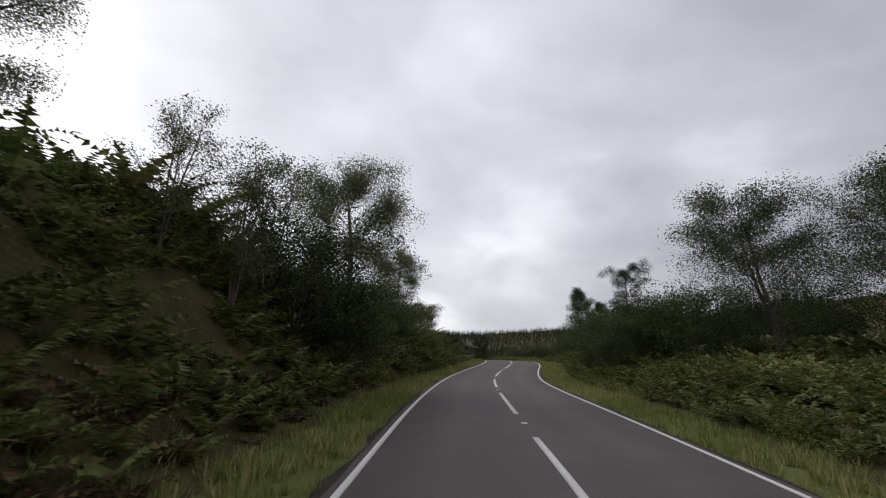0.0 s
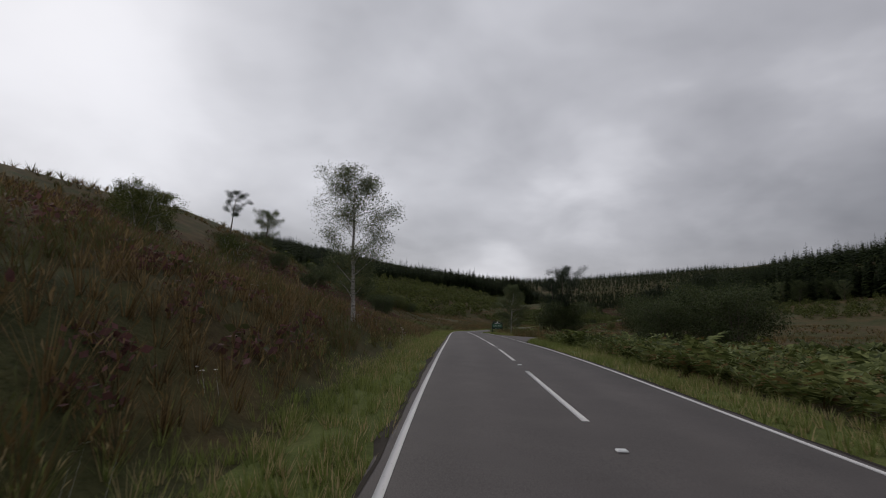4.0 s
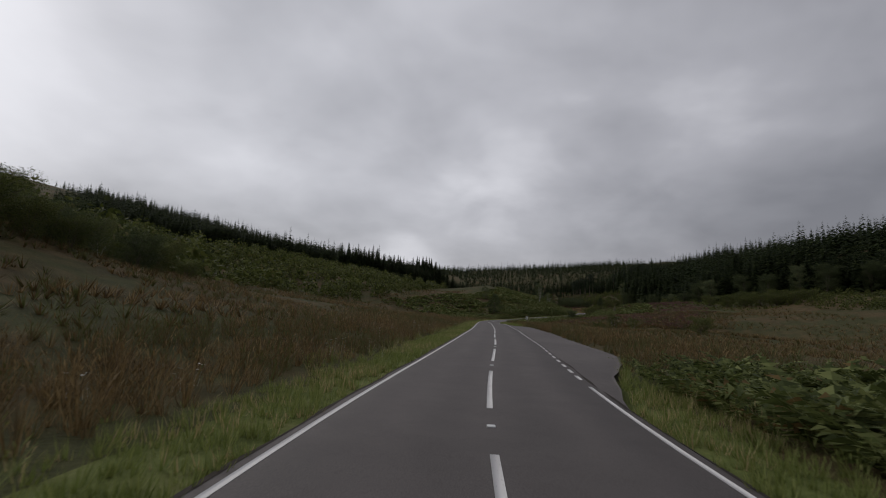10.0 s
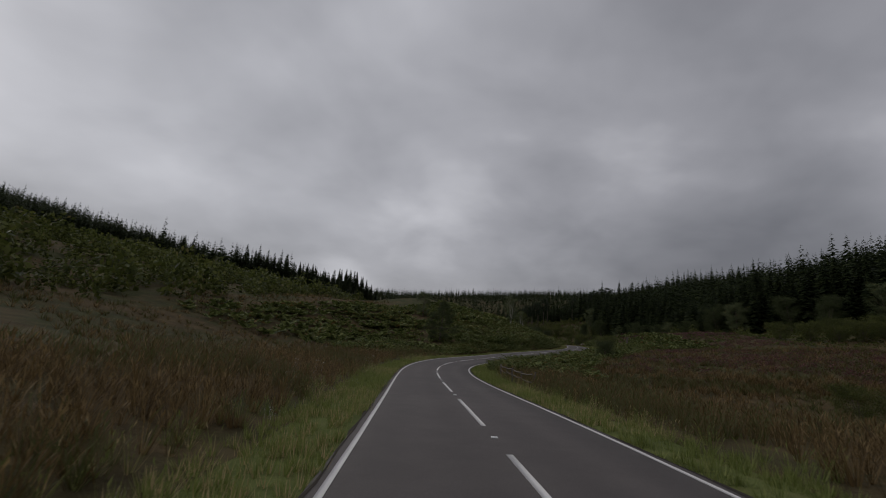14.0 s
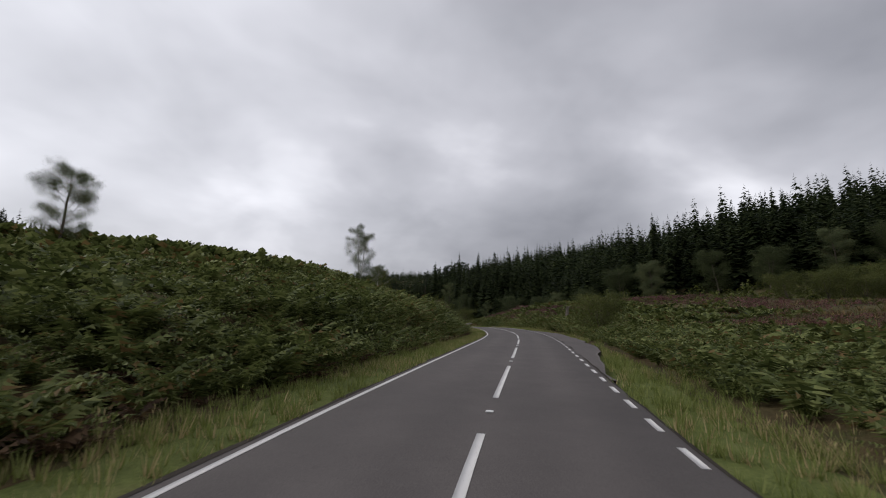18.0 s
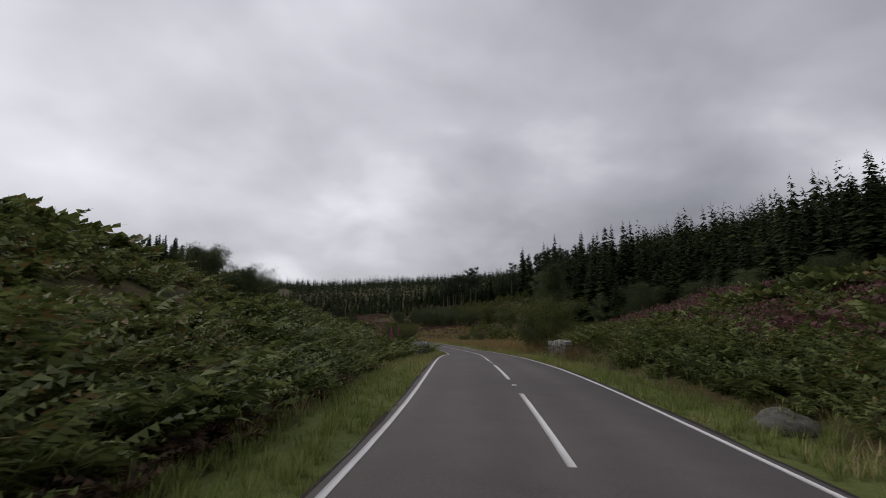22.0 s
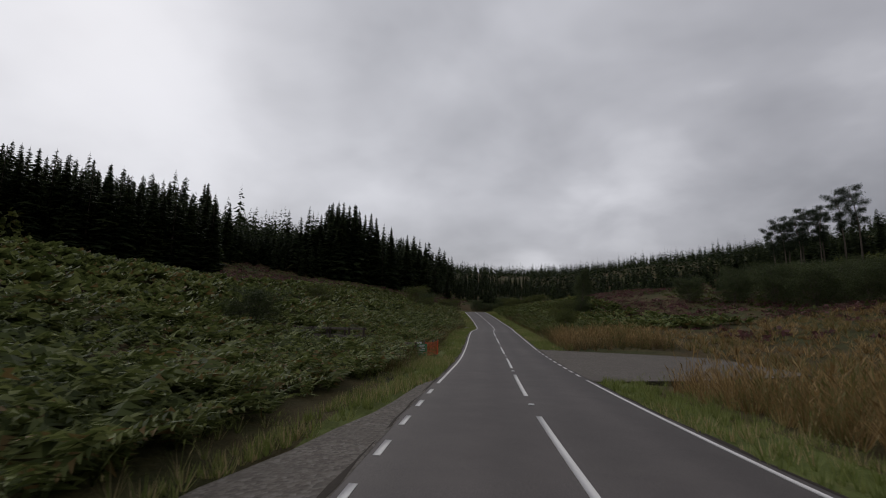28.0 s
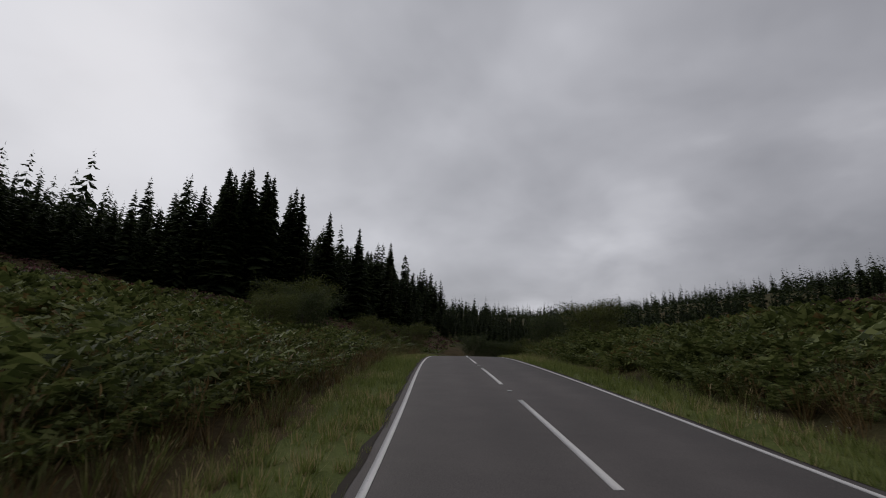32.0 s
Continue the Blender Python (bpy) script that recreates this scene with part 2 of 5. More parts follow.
SOIL = plain("dark_grit", (0.062, 0.052, 0.043), 0.95, 0.1, 0.5, 0.0, 19.0)
STONE = stone_material("wall_stone", (0.030, 0.024, 0.020), (0.115, 0.095, 0.080), (0.26, 0.27, 0.235))
COPE = stone_material("cope_stone", (0.085, 0.082, 0.072), (0.25, 0.24, 0.215), (0.42, 0.43, 0.39))
ROCK = stone_material("grey_rock", (0.060, 0.056, 0.048), (0.175, 0.162, 0.142), (0.13, 0.14, 0.085))

# ------------------------------------------------------------------ the lie of the land
# The road's heading (degrees to the left of +y) and grade (percent), every 8 m from 8 m behind the start.
HEADING = [3.2, 4.4, 5.6, 4.3, 2.3, -2.9, -6.0, -1.3, 8.3, 14.6, 15.4, 14.4, 14.5, 14.8, 14.9, 15.0, 14.8, 15.0, 14.9, 14.7, 13.8, 12.1, 9.2, 5.4, 2.2, -1.2, -2.9, -2.7, -1.4, -2.1, -2.4, -0.8, -0.8, -0.7, -0.6, -0.4, -0.2, 0.0, -0.2, -1.5, -6.2, -13.8, -23.0, -28.6, -31.9, -34.0, -34.3, -34.1, -32.7, -31.2, -27.3, -22.8, -17.9, -16.7, -15.2, -12.8, -12.1, -13.7, -14.6, -9.3, -6.4, -2.6, 1.9, 5.5, 5.2, 8.6, 14.1, 17.0, 16.5, 15.0, 14.6, 16.0, 16.2, 16.5, 15.8, 13.0, 15.0, 18.4, 19.8, 20.9, 21.9, 21.3, 20.2, 18.3, 15.5, 12.1, 8.4, 4.6, 0.6, -3.3, -7.2]
GRADE = [7.2, 6.0, 4.4, 3.0, 3.4, 5.3, 6.4, 5.5, 2.7, 1.0, 0.7, 0.0, -1.5, -2.7, -2.3, -2.7, -3.0, -3.3, -3.7, -3.8, -3.7, -3.2, -3.0, -2.5, -2.6, -1.6, -0.5, -0.5, -1.6, -1.2, -0.9, -1.8, -1.1, -0.7, -1.4, -1.8, -2.4, -2.7, -2.4, -1.4, -0.4, 0.6, 1.3, 2.7, 4.1, 4.1, 4.2, 4.1, 3.3, 3.3, 3.9, 4.2, 3.5, 2.0, 1.2, 2.2, 0.3, -1.5, -3.1, -1.6, -0.6, 0.5, 2.0, 1.9, 0.5, -1.1, -2.2, -1.9, -1.7, -1.3, -0.4, 2.1, 4.5, 4.6, 2.7, 0.8, 1.6, 3.8, 6.6, 8.4, 8.3, 7.3, 5.9, 4.4, 3.1, 2.2, 1.5, 1.0, 0.6, 0.3, 0.1]
# how far the road leans, degrees, left side low, at the same places
LEAN = [0.0, 0.0, 0.0, 0.0, 0.0, 0.0, 0.0, 0.0, 0.0, -0.1, -0.1, -0.2, -0.5, -0.4, -0.2, -0.1, -0.1, 0.1, 0.6, 0.4, -0.6, -1.6, -1.9, -1.5, -0.9, -0.3, 0.2, 0.2, 0.4, 0.7, 0.7, 0.8, 1.0, 1.0, 0.7, 0.9, 1.1, 0.8, 0.3, -0.2, -0.7, -1.4, -2.1, -1.1, -0.5, -1.2, -1.0, -0.3, 0.4, 1.0, 1.2, 1.1, 1.3, 1.1, -0.4, -0.4, -0.5, -0.7, -0.4, 0.5, 0.7, -0.1, 0.1, 0.3, 0.6, 0.9, 1.2, 0.9, -0.4, -0.7, -0.9, -1.2, -1.4, -1.1, -0.4, -0.4, 0.3, 1.3, 1.8, 0.9, 0.6, 0.4, 0.3, 0.2, 0.1, 0.0, 0.0, 0.0, 0.0, 0.0, -0.0]
# and how far its line stands off to the left and up, centimetres
SWAY = [-3, -3, -3, -4, -4, -4, -4, -5, -5, -6, -5, -4, -1, 0, 2, 3, 4, 5, 6, 3, 3, 5, 9, 12, 14, 15, 14, 14, 14, 13, 13, 12, 11, 9, 7, 3, -1, -4, -5, -6, -5, -3, -1, 1, 1, 3, 4, 8, 8, 8, 6, 3, -1, -7, -12, -17, -20, -19, -18, -18, -18, -14, -10, -5, -1, 2, 2, -1, -0, 1, 2, 4, 5, 7, 7, 8, 8, 6, 3, 2, 5, 7, 8, 8, 6, 4, 2, 1, 0, -1, -1]
RISE = [-0, -0, -0, -0, -1, -1, -1, -1, -2, -2, -2, -2, -2, -1, 0, 1, 2, 2, 4, 5, 4, 5, 6, 6, 5, 4, 3, 2, 1, 2, 2, 3, 3, 4, 3, 1, 0, -2, -4, -4, -2, -0, 2, 2, 3, 2, 2, 1, 1, 1, 2, 1, 0, 2, 1, 6, 8, 7, 5, 3, 3, -1, -2, -4, -5, -4, -1, 3, -0, 0, -2, -3, -5, -6, -6, -8, -8, -3, 2, 6, 15, 22, 26, 24, 19, 12, 7, 3, 0, -2, -3]
LANE = 2.702          # centre line to edge line
_s = np.arange(-8.0, 8.0 * len(HEADING) - 16.0, 1.0)
_k = np.arange(len(HEADING)) * 8.0 - 8.0
_h = np.radians(np.interp(_s, _k, HEADING))
_g = np.interp(_s, _k, GRADE) / 100
_x, _y, _z = (np.concatenate([[0], np.cumsum(a)[:-1]]) for a in (-np.sin(_h), np.cos(_h), _g))
_x, _y, _z = _x - _x[8], _y - _y[8], _z - _z[8]
# a straight lead-in behind the start
_b = np.arange(-120.0, -8.0, 1.0)
ROAD_X = np.concatenate([_x[0] - np.sin(_h[0]) * (_b + 8), _x])
ROAD_Y = np.concatenate([_y[0] + np.cos(_h[0]) * (_b + 8), _y])
ROAD_Z = np.concatenate([_z[0] + _g[0] * (_b + 8) * 0.5, _z])
ROAD_H = np.concatenate([np.full(len(_b), _h[0]), _h])
ROAD_S = np.concatenate([_b, _s])
_w = np.interp(ROAD_S, _k, SWAY) / 100
ROAD_X, ROAD_Y, ROAD_Z = ROAD_X - np.cos(ROAD_H) * _w, ROAD_Y - np.sin(ROAD_H) * _w, ROAD_Z + np.interp(ROAD_S, _k, RISE) / 100
ROAD_T = np.tan(np.radians(np.interp(ROAD_S, _k, LEAN)))
S_END = float(ROAD_S[-1])


def tilt(s, d):
    """The rise of the leaning road at d metres to the left; it fades out beyond the verges."""
    a = np.abs(d)
    return -np.interp(s, ROAD_S, ROAD_T) * np.sign(d) * np.minimum(a, 5.0) * np.clip((11.0 - a) / 6.0, 0, 1)


def on_road(s, d, up=0.0):
    """Places at s metres along the road and d metres to the left of its centre line."""
    x, y, z, h = (np.interp(s, ROAD_S, a) for a in (ROAD_X, ROAD_Y, ROAD_Z, ROAD_H))
    return np.stack([x - np.cos(h) * d, y - np.sin(h) * d, z + up + tilt(s, d)], -1)


def road_coords(x, y):
    """The nearest s on the road and the distance to its left, for arrays of places."""
    x, y = np.asarray(x, float).ravel(), np.asarray(y, float).ravel()
    s, d, z = np.empty_like(x), np.empty_like(x), np.empty_like(x)
    rx, ry, rh = ROAD_X[::2], ROAD_Y[::2], ROAD_H[::2]
    for a in range(0, len(x), 20000):
        b = slice(a, a + 20000)
        i = ((x[b, None] - rx) ** 2 + (y[b, None] - ry) ** 2).argmin(1)
        dx, dy = x[b] - rx[i], y[b] - ry[i]
        along = -np.sin(rh[i]) * dx + np.cos(rh[i]) * dy
        across = -(np.cos(rh[i]) * dx + np.sin(rh[i]) * dy)
        far = np.hypot(dx, dy)
        s[b] = ROAD_S[::2][i] + np.clip(along, -1, 1)
        d[b] = np.where(np.abs(along) > 3, np.where(across >= 0, far, -far), across)
        z[b] = np.interp(s[b], ROAD_S, ROAD_Z)
    return s, d, z


# ground above the road at 9, 22 and 50 m to either side, along the road
NEAR_S = [-60, 0, 24, 38, 56, 78, 102, 132, 157, 190, 226, 263, 301, 327, 342, 357, 382, 412, 437, 463, 481, 519, 559, 591, 631, 711]
LEFT_9 = [4.6, 4.6, 3.9, 2.7, 2.2, 2.4, 1.2, 0.5, 0.2, 0.0, 0.5, 0.5, 0.3, 0.1, 0.25, 1.8, 2.4, 1.8, 0.8, -0.3, 0.0, 0.3, 0.2, 0.3, 0.6, 1.0]
LEFT_22 = [8.5, 8.5, 8.2, 5.6, 4.5, 8, 5.5, 5, 5.6, 2.4, 1.3, 1.5, 1.2, 1.0, 1.2, 3.8, 6.2, 6.2, 6.2, 5.8, 5.2, 4.4, 2.5, 2, 2.5, 3]
LEFT_50 = [14, 14, 14, 13, 13, 17, 16, 19, 20, 14.5, 8, 6, 4, 6.0, 6.6, 9.3, 9.8, 11.5, 12.6, 12.5, 13.0, 12.6, 10, 8, 9, 10]
RIGHT_9 = [0.5, 0.5, 0.7, 0.8, 0.4, -0.3, -0.3, -0.2, -0.1, 0, 0, -0.1, -0.2, 0.2, 0.2, 0.2, 0.2, 0.5, 1.0, 1.6, 0, -0.3, -0.1, 0.3, 0.6, 1.5]
RIGHT_22 = [1, 1, 1.3, 1.5, 0.5, -1, -1, -0.6, -0.4, -0.3, -0.3, -0.4, -1, 0.3, 0.4, 0.6, 1.2, 2, 4.0, 6.0, 0.6, -0.6, 0, 1.0, 1.2, 3.6]
RIGHT_50 = [3, 3, 3.6, 4, 2, -2, -1.5, -1, -0.8, -0.5, -0.5, -0.5, -1.5, 1, 1.5, 2, 4, 6, 8, 9, 3, 0, 1, 5, 6, 8]
# the hills: heights 0, 70, 130, 260 and 500 m to either side of the valley's axis, along y
HILL_Y = [-250, 0, 100, 200, 300, 400, 450, 500, 600, 700, 800, 1000, 1500, 4500]
HILL_0 = [0, 2, 4, 1, -1, 1, 2, 1, 3, 3, 17, 50, 106, 140]
HILL_L = [[18, 20, 22, 16, 7.5, 9, 10, 10, 6, 27, 34, 56, 106, 140], [35, 38, 38, 32, 22, 18, 18, 18, 31, 40, 46, 62, 108, 140],
          [60, 60, 58, 46, 36, 32, 34, 38, 50, 60, 66, 80, 118, 145], [90, 90, 90, 75, 72, 75, 78, 82, 95, 112, 122, 130, 165, 170]]
HILL_R = [[3, 3, -1, 0, 1, 7.5, 9, 4, 10, 11, 20, 54, 110, 140], [10, 8, 0, 2, 4.5, 17, 36, 30, 28, 27, 34, 62, 114, 140],
          [20, 15, 8, 12, 25, 52, 70, 68, 62, 68, 64, 76, 122, 145], [60, 55, 50, 70, 80, 90, 98, 98, 98, 98, 96, 98, 145, 160]]
AXIS_Y, AXIS_X = [-400, 0, 150, 300, 420, 500, 600, 700, 1000, 4500], [8, 0, -22, -28, 15, 25, 0, -20, -60, -400]


def land(x, y):
    """The height of the ground."""
    x, y = np.asarray(x, float), np.asarray(y, float)
    shape = x.shape
    x, y = x.ravel(), y.ravel()
    s, d, zr = road_coords(x, y)
    side = d >= 0
    a = np.abs(d)

    def near(tab_l, tab_r):
        return np.where(side, np.interp(s, NEAR_S, tab_l), np.interp(s, NEAR_S, tab_r))
    h9, h22, h50 = near(LEFT_9, RIGHT_9), near(LEFT_22, RIGHT_22), near(LEFT_50, RIGHT_50)
    verge = np.where(a < 3.2, -0.06, -0.02 - 0.05 * np.clip(a - 3.2, 0, 2))
    f = np.clip((a - 4.6) / 4.4, 0, 1)
    ramp = f * f * (3 - 2 * f)
    z = verge + (h9 - verge) * ramp
    z = np.where(a > 9, h9 + (h22 - h9) * np.clip((a - 9) / 13, 0, 1), z)
    z = np.where(a > 22, h22 + (h50 - h22) * np.clip((a - 22) / 28, 0, 1), z)
    z = zr + z + tilt(s, d)
    v = np.interp(y, AXIS_Y, AXIS_X) - x
    av = np.abs(v)
    base = np.interp(y, HILL_Y, HILL_0)
    h0, h1, h2, h3 = (np.where(v >= 0, np.interp(y, HILL_Y, p), np.interp(y, HILL_Y, q)) for p, q in zip(HILL_L, HILL_R))
    hill = np.where(av < 70, base + (h0 - base) * (av / 70) ** 1.3,
                    np.where(av < 130, h0 + (h1 - h0) * (av - 70) / 60,
                             np.where(av < 260, h1 + (h2 - h1) * (av - 130) / 130, h2 + (h3 - h2) * np.clip((av - 260) / 240, 0, np.where(v >= 0, np.interp(y, [600, 800], [1.6, 2.1]), 1.6)))))
    g = np.clip((a - 45) / 45, 0, 1)
    g = np.maximum(g * g * (3 - 2 * g), np.clip((y - ROAD_Y[-1] + 10) / 60, 0, 1))
    rough = (np.sin(x * 0.19 + np.sin(y * 0.11)) * np.sin(y * 0.17 + 1.3 * np.sin(x * 0.07))) * 0.35 + np.sin(x * 0.045 + y * 0.031) * np.sin(y * 0.052 - x * 0.02) * 1.2
    z = z * (1 - g) + hill * g + rough * np.clip((a - 8) / 35, 0, 1)
    return z.reshape(shape)


# ------------------------------------------------------------------ building helpers
def raw_mesh(name, verts, faces, mat, smooth=False):
    """A mesh from arrays: faces all have the same number of corners, or come as several arrays."""
    groups = [np.asarray(f, np.int32) for f in (faces if isinstance(faces, list) else [faces]) if len(f)]
    me = bpy.data.meshes.new(name)
    me.vertices.add(len(verts))
    me.vertices.foreach_set("co", np.asarray(verts, np.float32).ravel())
    loops = np.concatenate([f.ravel() for f in groups])
    totals = np.concatenate([np.full(len(f), f.shape[1], np.int32) for f in groups])
    me.loops.add(len(loops))
    me.loops.foreach_set("vertex_index", loops)
    me.polygons.add(len(totals))
    me.polygons.foreach_set("loop_start", np.concatenate([[0], np.cumsum(totals)[:-1]]).astype(np.int32))
    if smooth:
        me.polygons.foreach_set("use_smooth", np.ones(len(totals), bool))
    me.update(calc_edges=True)
    me.materials.append(mat)
    return me


def attach(ob, parent):
    if parent is not None:
        ob.parent = parent
    return ob


def part(name, bm, mat, parent=None, label=""):
    """One mesh object from a bmesh, under its thing."""
    me = bpy.data.meshes.new(name)
    bm.to_mesh(me)
    bm.free()
    me.materials.append(mat)
    ob = attach(new(name, me), parent)
    return tagged(ob, label) if label else ob


def shell(name, me, parent=None, label=""):
    ob = attach(new(name, me), parent)
    return tagged(ob, label) if label else ob


def box(bm, size, at=(0, 0, 0), turn=None, bevel=0.0):
    r = bmesh.ops.create_cube(bm, size=1.0)
    m = Matrix.Translation(at) @ (turn or Matrix.Identity(4)) @ Matrix.Diagonal((*size, 1))
    bmesh.ops.transform(bm, matrix=m, verts=r["verts"])
    if bevel:
        edges = list({e for v in r["verts"] for e in v.link_edges})
        bmesh.ops.bevel(bm, geom=edges, offset=bevel, segments=1, affect="EDGES")


def scatter(templates, pos, scale, rng, tilt=0.12, squash=0.15):
    """Joins many copies of small plants, turned and sized at random, into arrays."""
    vs, fs, base = [], [], 0
    kind = rng.integers(0, len(templates), len(pos))
    for k, (tv, tf) in enumerate(templates):
        sel = np.nonzero(kind == k)[0]
        if not len(sel):
            continue
        n = len(sel)
        yaw = rng.uniform(0, 2 * np.pi, n)
        c, s = np.cos(yaw), np.sin(yaw)
        sc = scale[sel] if hasattr(scale, "__len__") else np.full(n, scale)
        hi = sc * rng.uniform(1 - squash, 1 + squash, n)
        x = (tv[None, :, 0] * c[:, None] - tv[None, :, 1] * s[:, None]) * sc[:, None]
        y = (tv[None, :, 0] * s[:, None] + tv[None, :, 1] * c[:, None]) * sc[:, None]
        z = tv[None, :, 2] * hi[:, None]
        tx, ty = rng.normal(0, tilt, (2, n, 1))
        v = np.stack([x + z * tx, y + z * ty, z], -1) + pos[sel][:, None, :]
        f = tf[None] + (np.arange(n) * len(tv))[:, None, None] + base
        vs.append(v.reshape(-1, 3))
        fs.append(f.reshape(-1, tf.shape[1]))
        base += n * len(tv)
    return np.concatenate(vs), np.concatenate(fs)


def tube(points, radii, sides=6):
    """A tapered tube along points."""
    points = np.asarray(points, float)
    n = len(points)
    tang = np.gradient(points, axis=0)
    tang /= np.linalg.norm(tang, axis=1)[:, None] + 1e-9
    ref = np.array([1.0, 0.0, 0.0]) if abs(tang[0, 0]) < 0.8 else np.array([0.0, 1.0, 0.0])
    u = np.cross(tang, ref)
    u /= np.linalg.norm(u, axis=1)[:, None] + 1e-9
    v = np.cross(tang, u)
    ang = np.arange(sides) / sides * 2 * np.pi
    ring = u[:, None] * np.cos(ang)[None, :, None] + v[:, None] * np.sin(ang)[None, :, None]
    verts = (points[:, None] + ring * np.asarray(radii)[:, None, None]).reshape(-1, 3)
    i, j = np.meshgrid(np.arange(n - 1), np.arange(sides), indexing="ij")
    j2 = (j + 1) % sides
    faces = np.stack([i * sides + j, i * sides + j2, (i + 1) * sides + j2, (i + 1) * sides + j], -1).reshape(-1, 4)
    return verts, faces


def joined(pieces):
    vs, fs, base = [], [], 0
    for v, f in pieces:
        vs.append(v)
        fs.append(np.asarray(f) + base)
        base += len(v)
    return np.concatenate(vs), np.concatenate(fs)


# ------------------------------------------------------------------ ground, road
def strip_grid(ss, ds, up=None):
    s, d = np.meshgrid(ss, ds, indexing="ij")
    p = on_road(s.ravel(), d.ravel())
    n, m = len(ss), len(ds)
    i, j = np.meshgrid(np.arange(n - 1), np.arange(m - 1), indexing="ij")
    f = np.stack([i * m + j, i * m + j + 1, (i + 1) * m + j + 1, (i + 1) * m + j], -1).reshape(-1, 4)
    return p, f[:, ::-1]


def axis_steps(lo, hi, a, b, fine, coarse):
    return np.concatenate([np.linspace(lo, a, coarse, endpoint=False), np.arange(a, b, fine), np.linspace(b, hi, coarse)])


# hills and moor: one wide sheet, sunk a little under the finer strip beside the road
gx, gy = axis_steps(-3600, 3600, -620, 560, 9.0, 22), axis_steps(-1200, 4600, -160, 1150, 9.0, 22)
mx, my = np.meshgrid(gx, gy, indexing="ij")
mz = land(mx, my)
_, md, _ = road_coords(mx, my)
mz = mz - np.where(np.abs(md.reshape(mz.shape)) < 24, 5.0, 0.0)
i, j = np.meshgrid(np.arange(len(gx) - 1), np.arange(len(gy) - 1), indexing="ij")
m_ = len(gy)
sheet = np.stack([i * m_ + j, (i + 1) * m_ + j, (i + 1) * m_ + j + 1, i * m_ + j + 1], -1).reshape(-1, 4)
ground = shell("ground", raw_mesh("ground", np.stack([mx, my, mz], -1).reshape(-1, 3), sheet, TURF, True))
tagged(ground, "brown and green moorland turf rising into hills on both sides", "ground", kind="structure")

lat = np.array([-34, -30, -26, -22, -19, -16, -14, -12, -10.5, -9, -8, -7, -6, -5.2, -4.4, -3.6, -3.1, 3.1, 3.6, 4.4, 5.2, 6, 7, 8, 9, 10.5, 12, 14, 16, 19, 22, 26, 30, 34])
vp, vf = strip_grid(np.arange(-118, S_END, 1.5), lat)
vp[:, 2] = land(vp[:, 0], vp[:, 1])
vrng = np.random.default_rng(3)
vp[:, 2] += vrng.normal(0, 0.035, len(vp)) * (np.abs(np.tile(lat, len(vp) // len(lat))) > 3.5)
lat_all = np.tile(lat, len(vp) // len(lat))
vp[np.abs(lat_all) > 33, 2] -= 0.5
_vs = np.repeat(np.arange(-118, S_END, 1.5), len(lat))
PAVED = ((101, 131, -1, 3.6), (193, 268, -1, 3.2), (358, 408, -1, 1.6), (511, 546, 1, 1.9), (548.0, 566.5, -1, 11.0))


def bare(s, d, spare=0.15):
    """Where road, lay-bys and tracks keep the plants away."""
    out = np.abs(d) < 2.93
    for s0, s1, side, reach in PAVED:
        t = np.clip(np.minimum(s - s0, s1 - s) / (5.0 if reach > 8 else 14.0), 0, 1) ** (0.7 if reach > 8 else 1.2)
        out |= (np.sign(d) == side) & (np.abs(d) < 2.95 + reach * t + spare) & (t > 0)
    return out


vp[bare(_vs, lat_all, 0.5) & (np.abs(lat_all) > 3.05), 2] -= 0.22
mid_d = np.abs(lat_all[vf]).mean(1)
for nm, sel, mt, lb in (("verge", mid_d < 4.6, GREEN, "short green turf verge along both road edges"),
                        ("bank", mid_d >= 4.6, TURF, "rough brown and green turf bank beside the road")):
    strip = shell(nm, raw_mesh(nm, vp, vf[sel], mt, True))
    tagged(strip, lb, "ground", kind="structure")

ROAD_D = np.array([-3.02, -2.9, -1.5, 0, 1.5, 2.9, 3.02])
rp, rf = strip_grid(np.arange(-118, S_END, 1.5), ROAD_D)
rp[:, 2] += np.tile([-0.12, 0.0, 0.015, 0.03, 0.015, 0.0, -0.12], len(rp) // 7)
road_me = raw_mesh("road", rp, rf, ASPHALT, True)
road_me.attributes.new("across", "FLOAT", "POINT").data.foreach_set("value", np.tile(ROAD_D.astype(np.float32), len(rp) // 7))
road = shell("road", road_me)
tagged(road, "worn grey-brown asphalt two-lane country road", "road", kind="structure")


for side in (-1, 1):
    mrng = np.random.default_rng(70 + side)
    ms = np.arange(-60, S_END - 3, 1.0)
    inner, outer = 2.87 + mrng.normal(0, 0.02, len(ms)), 3.0 + mrng.normal(0, 0.06, len(ms))
    mp = on_road(np.repeat(ms, 3), side * np.column_stack([inner, (inner + outer) / 2, outer]).ravel())
    mp[:, 2] += np.tile([0.005, 0.002, -0.07], len(ms))
    mi = np.arange(len(ms) - 1)[:, None] * 3
    mf = np.concatenate([np.column_stack([mi, mi + 1, mi + 4, mi + 3]), np.column_stack([mi + 1, mi + 2, mi + 5, mi + 4])])
    margin = shell("road_margin", raw_mesh("road_margin", mp, mf if side < 0 else mf[:, ::-1], SOIL, True))
    tagged(margin, "thin strip of dark grit along the road edge", "road edge", kind="structure")


def crown(d):
    return 0.03 - 0.03 * min(abs(d) / 2.9, 1.0)


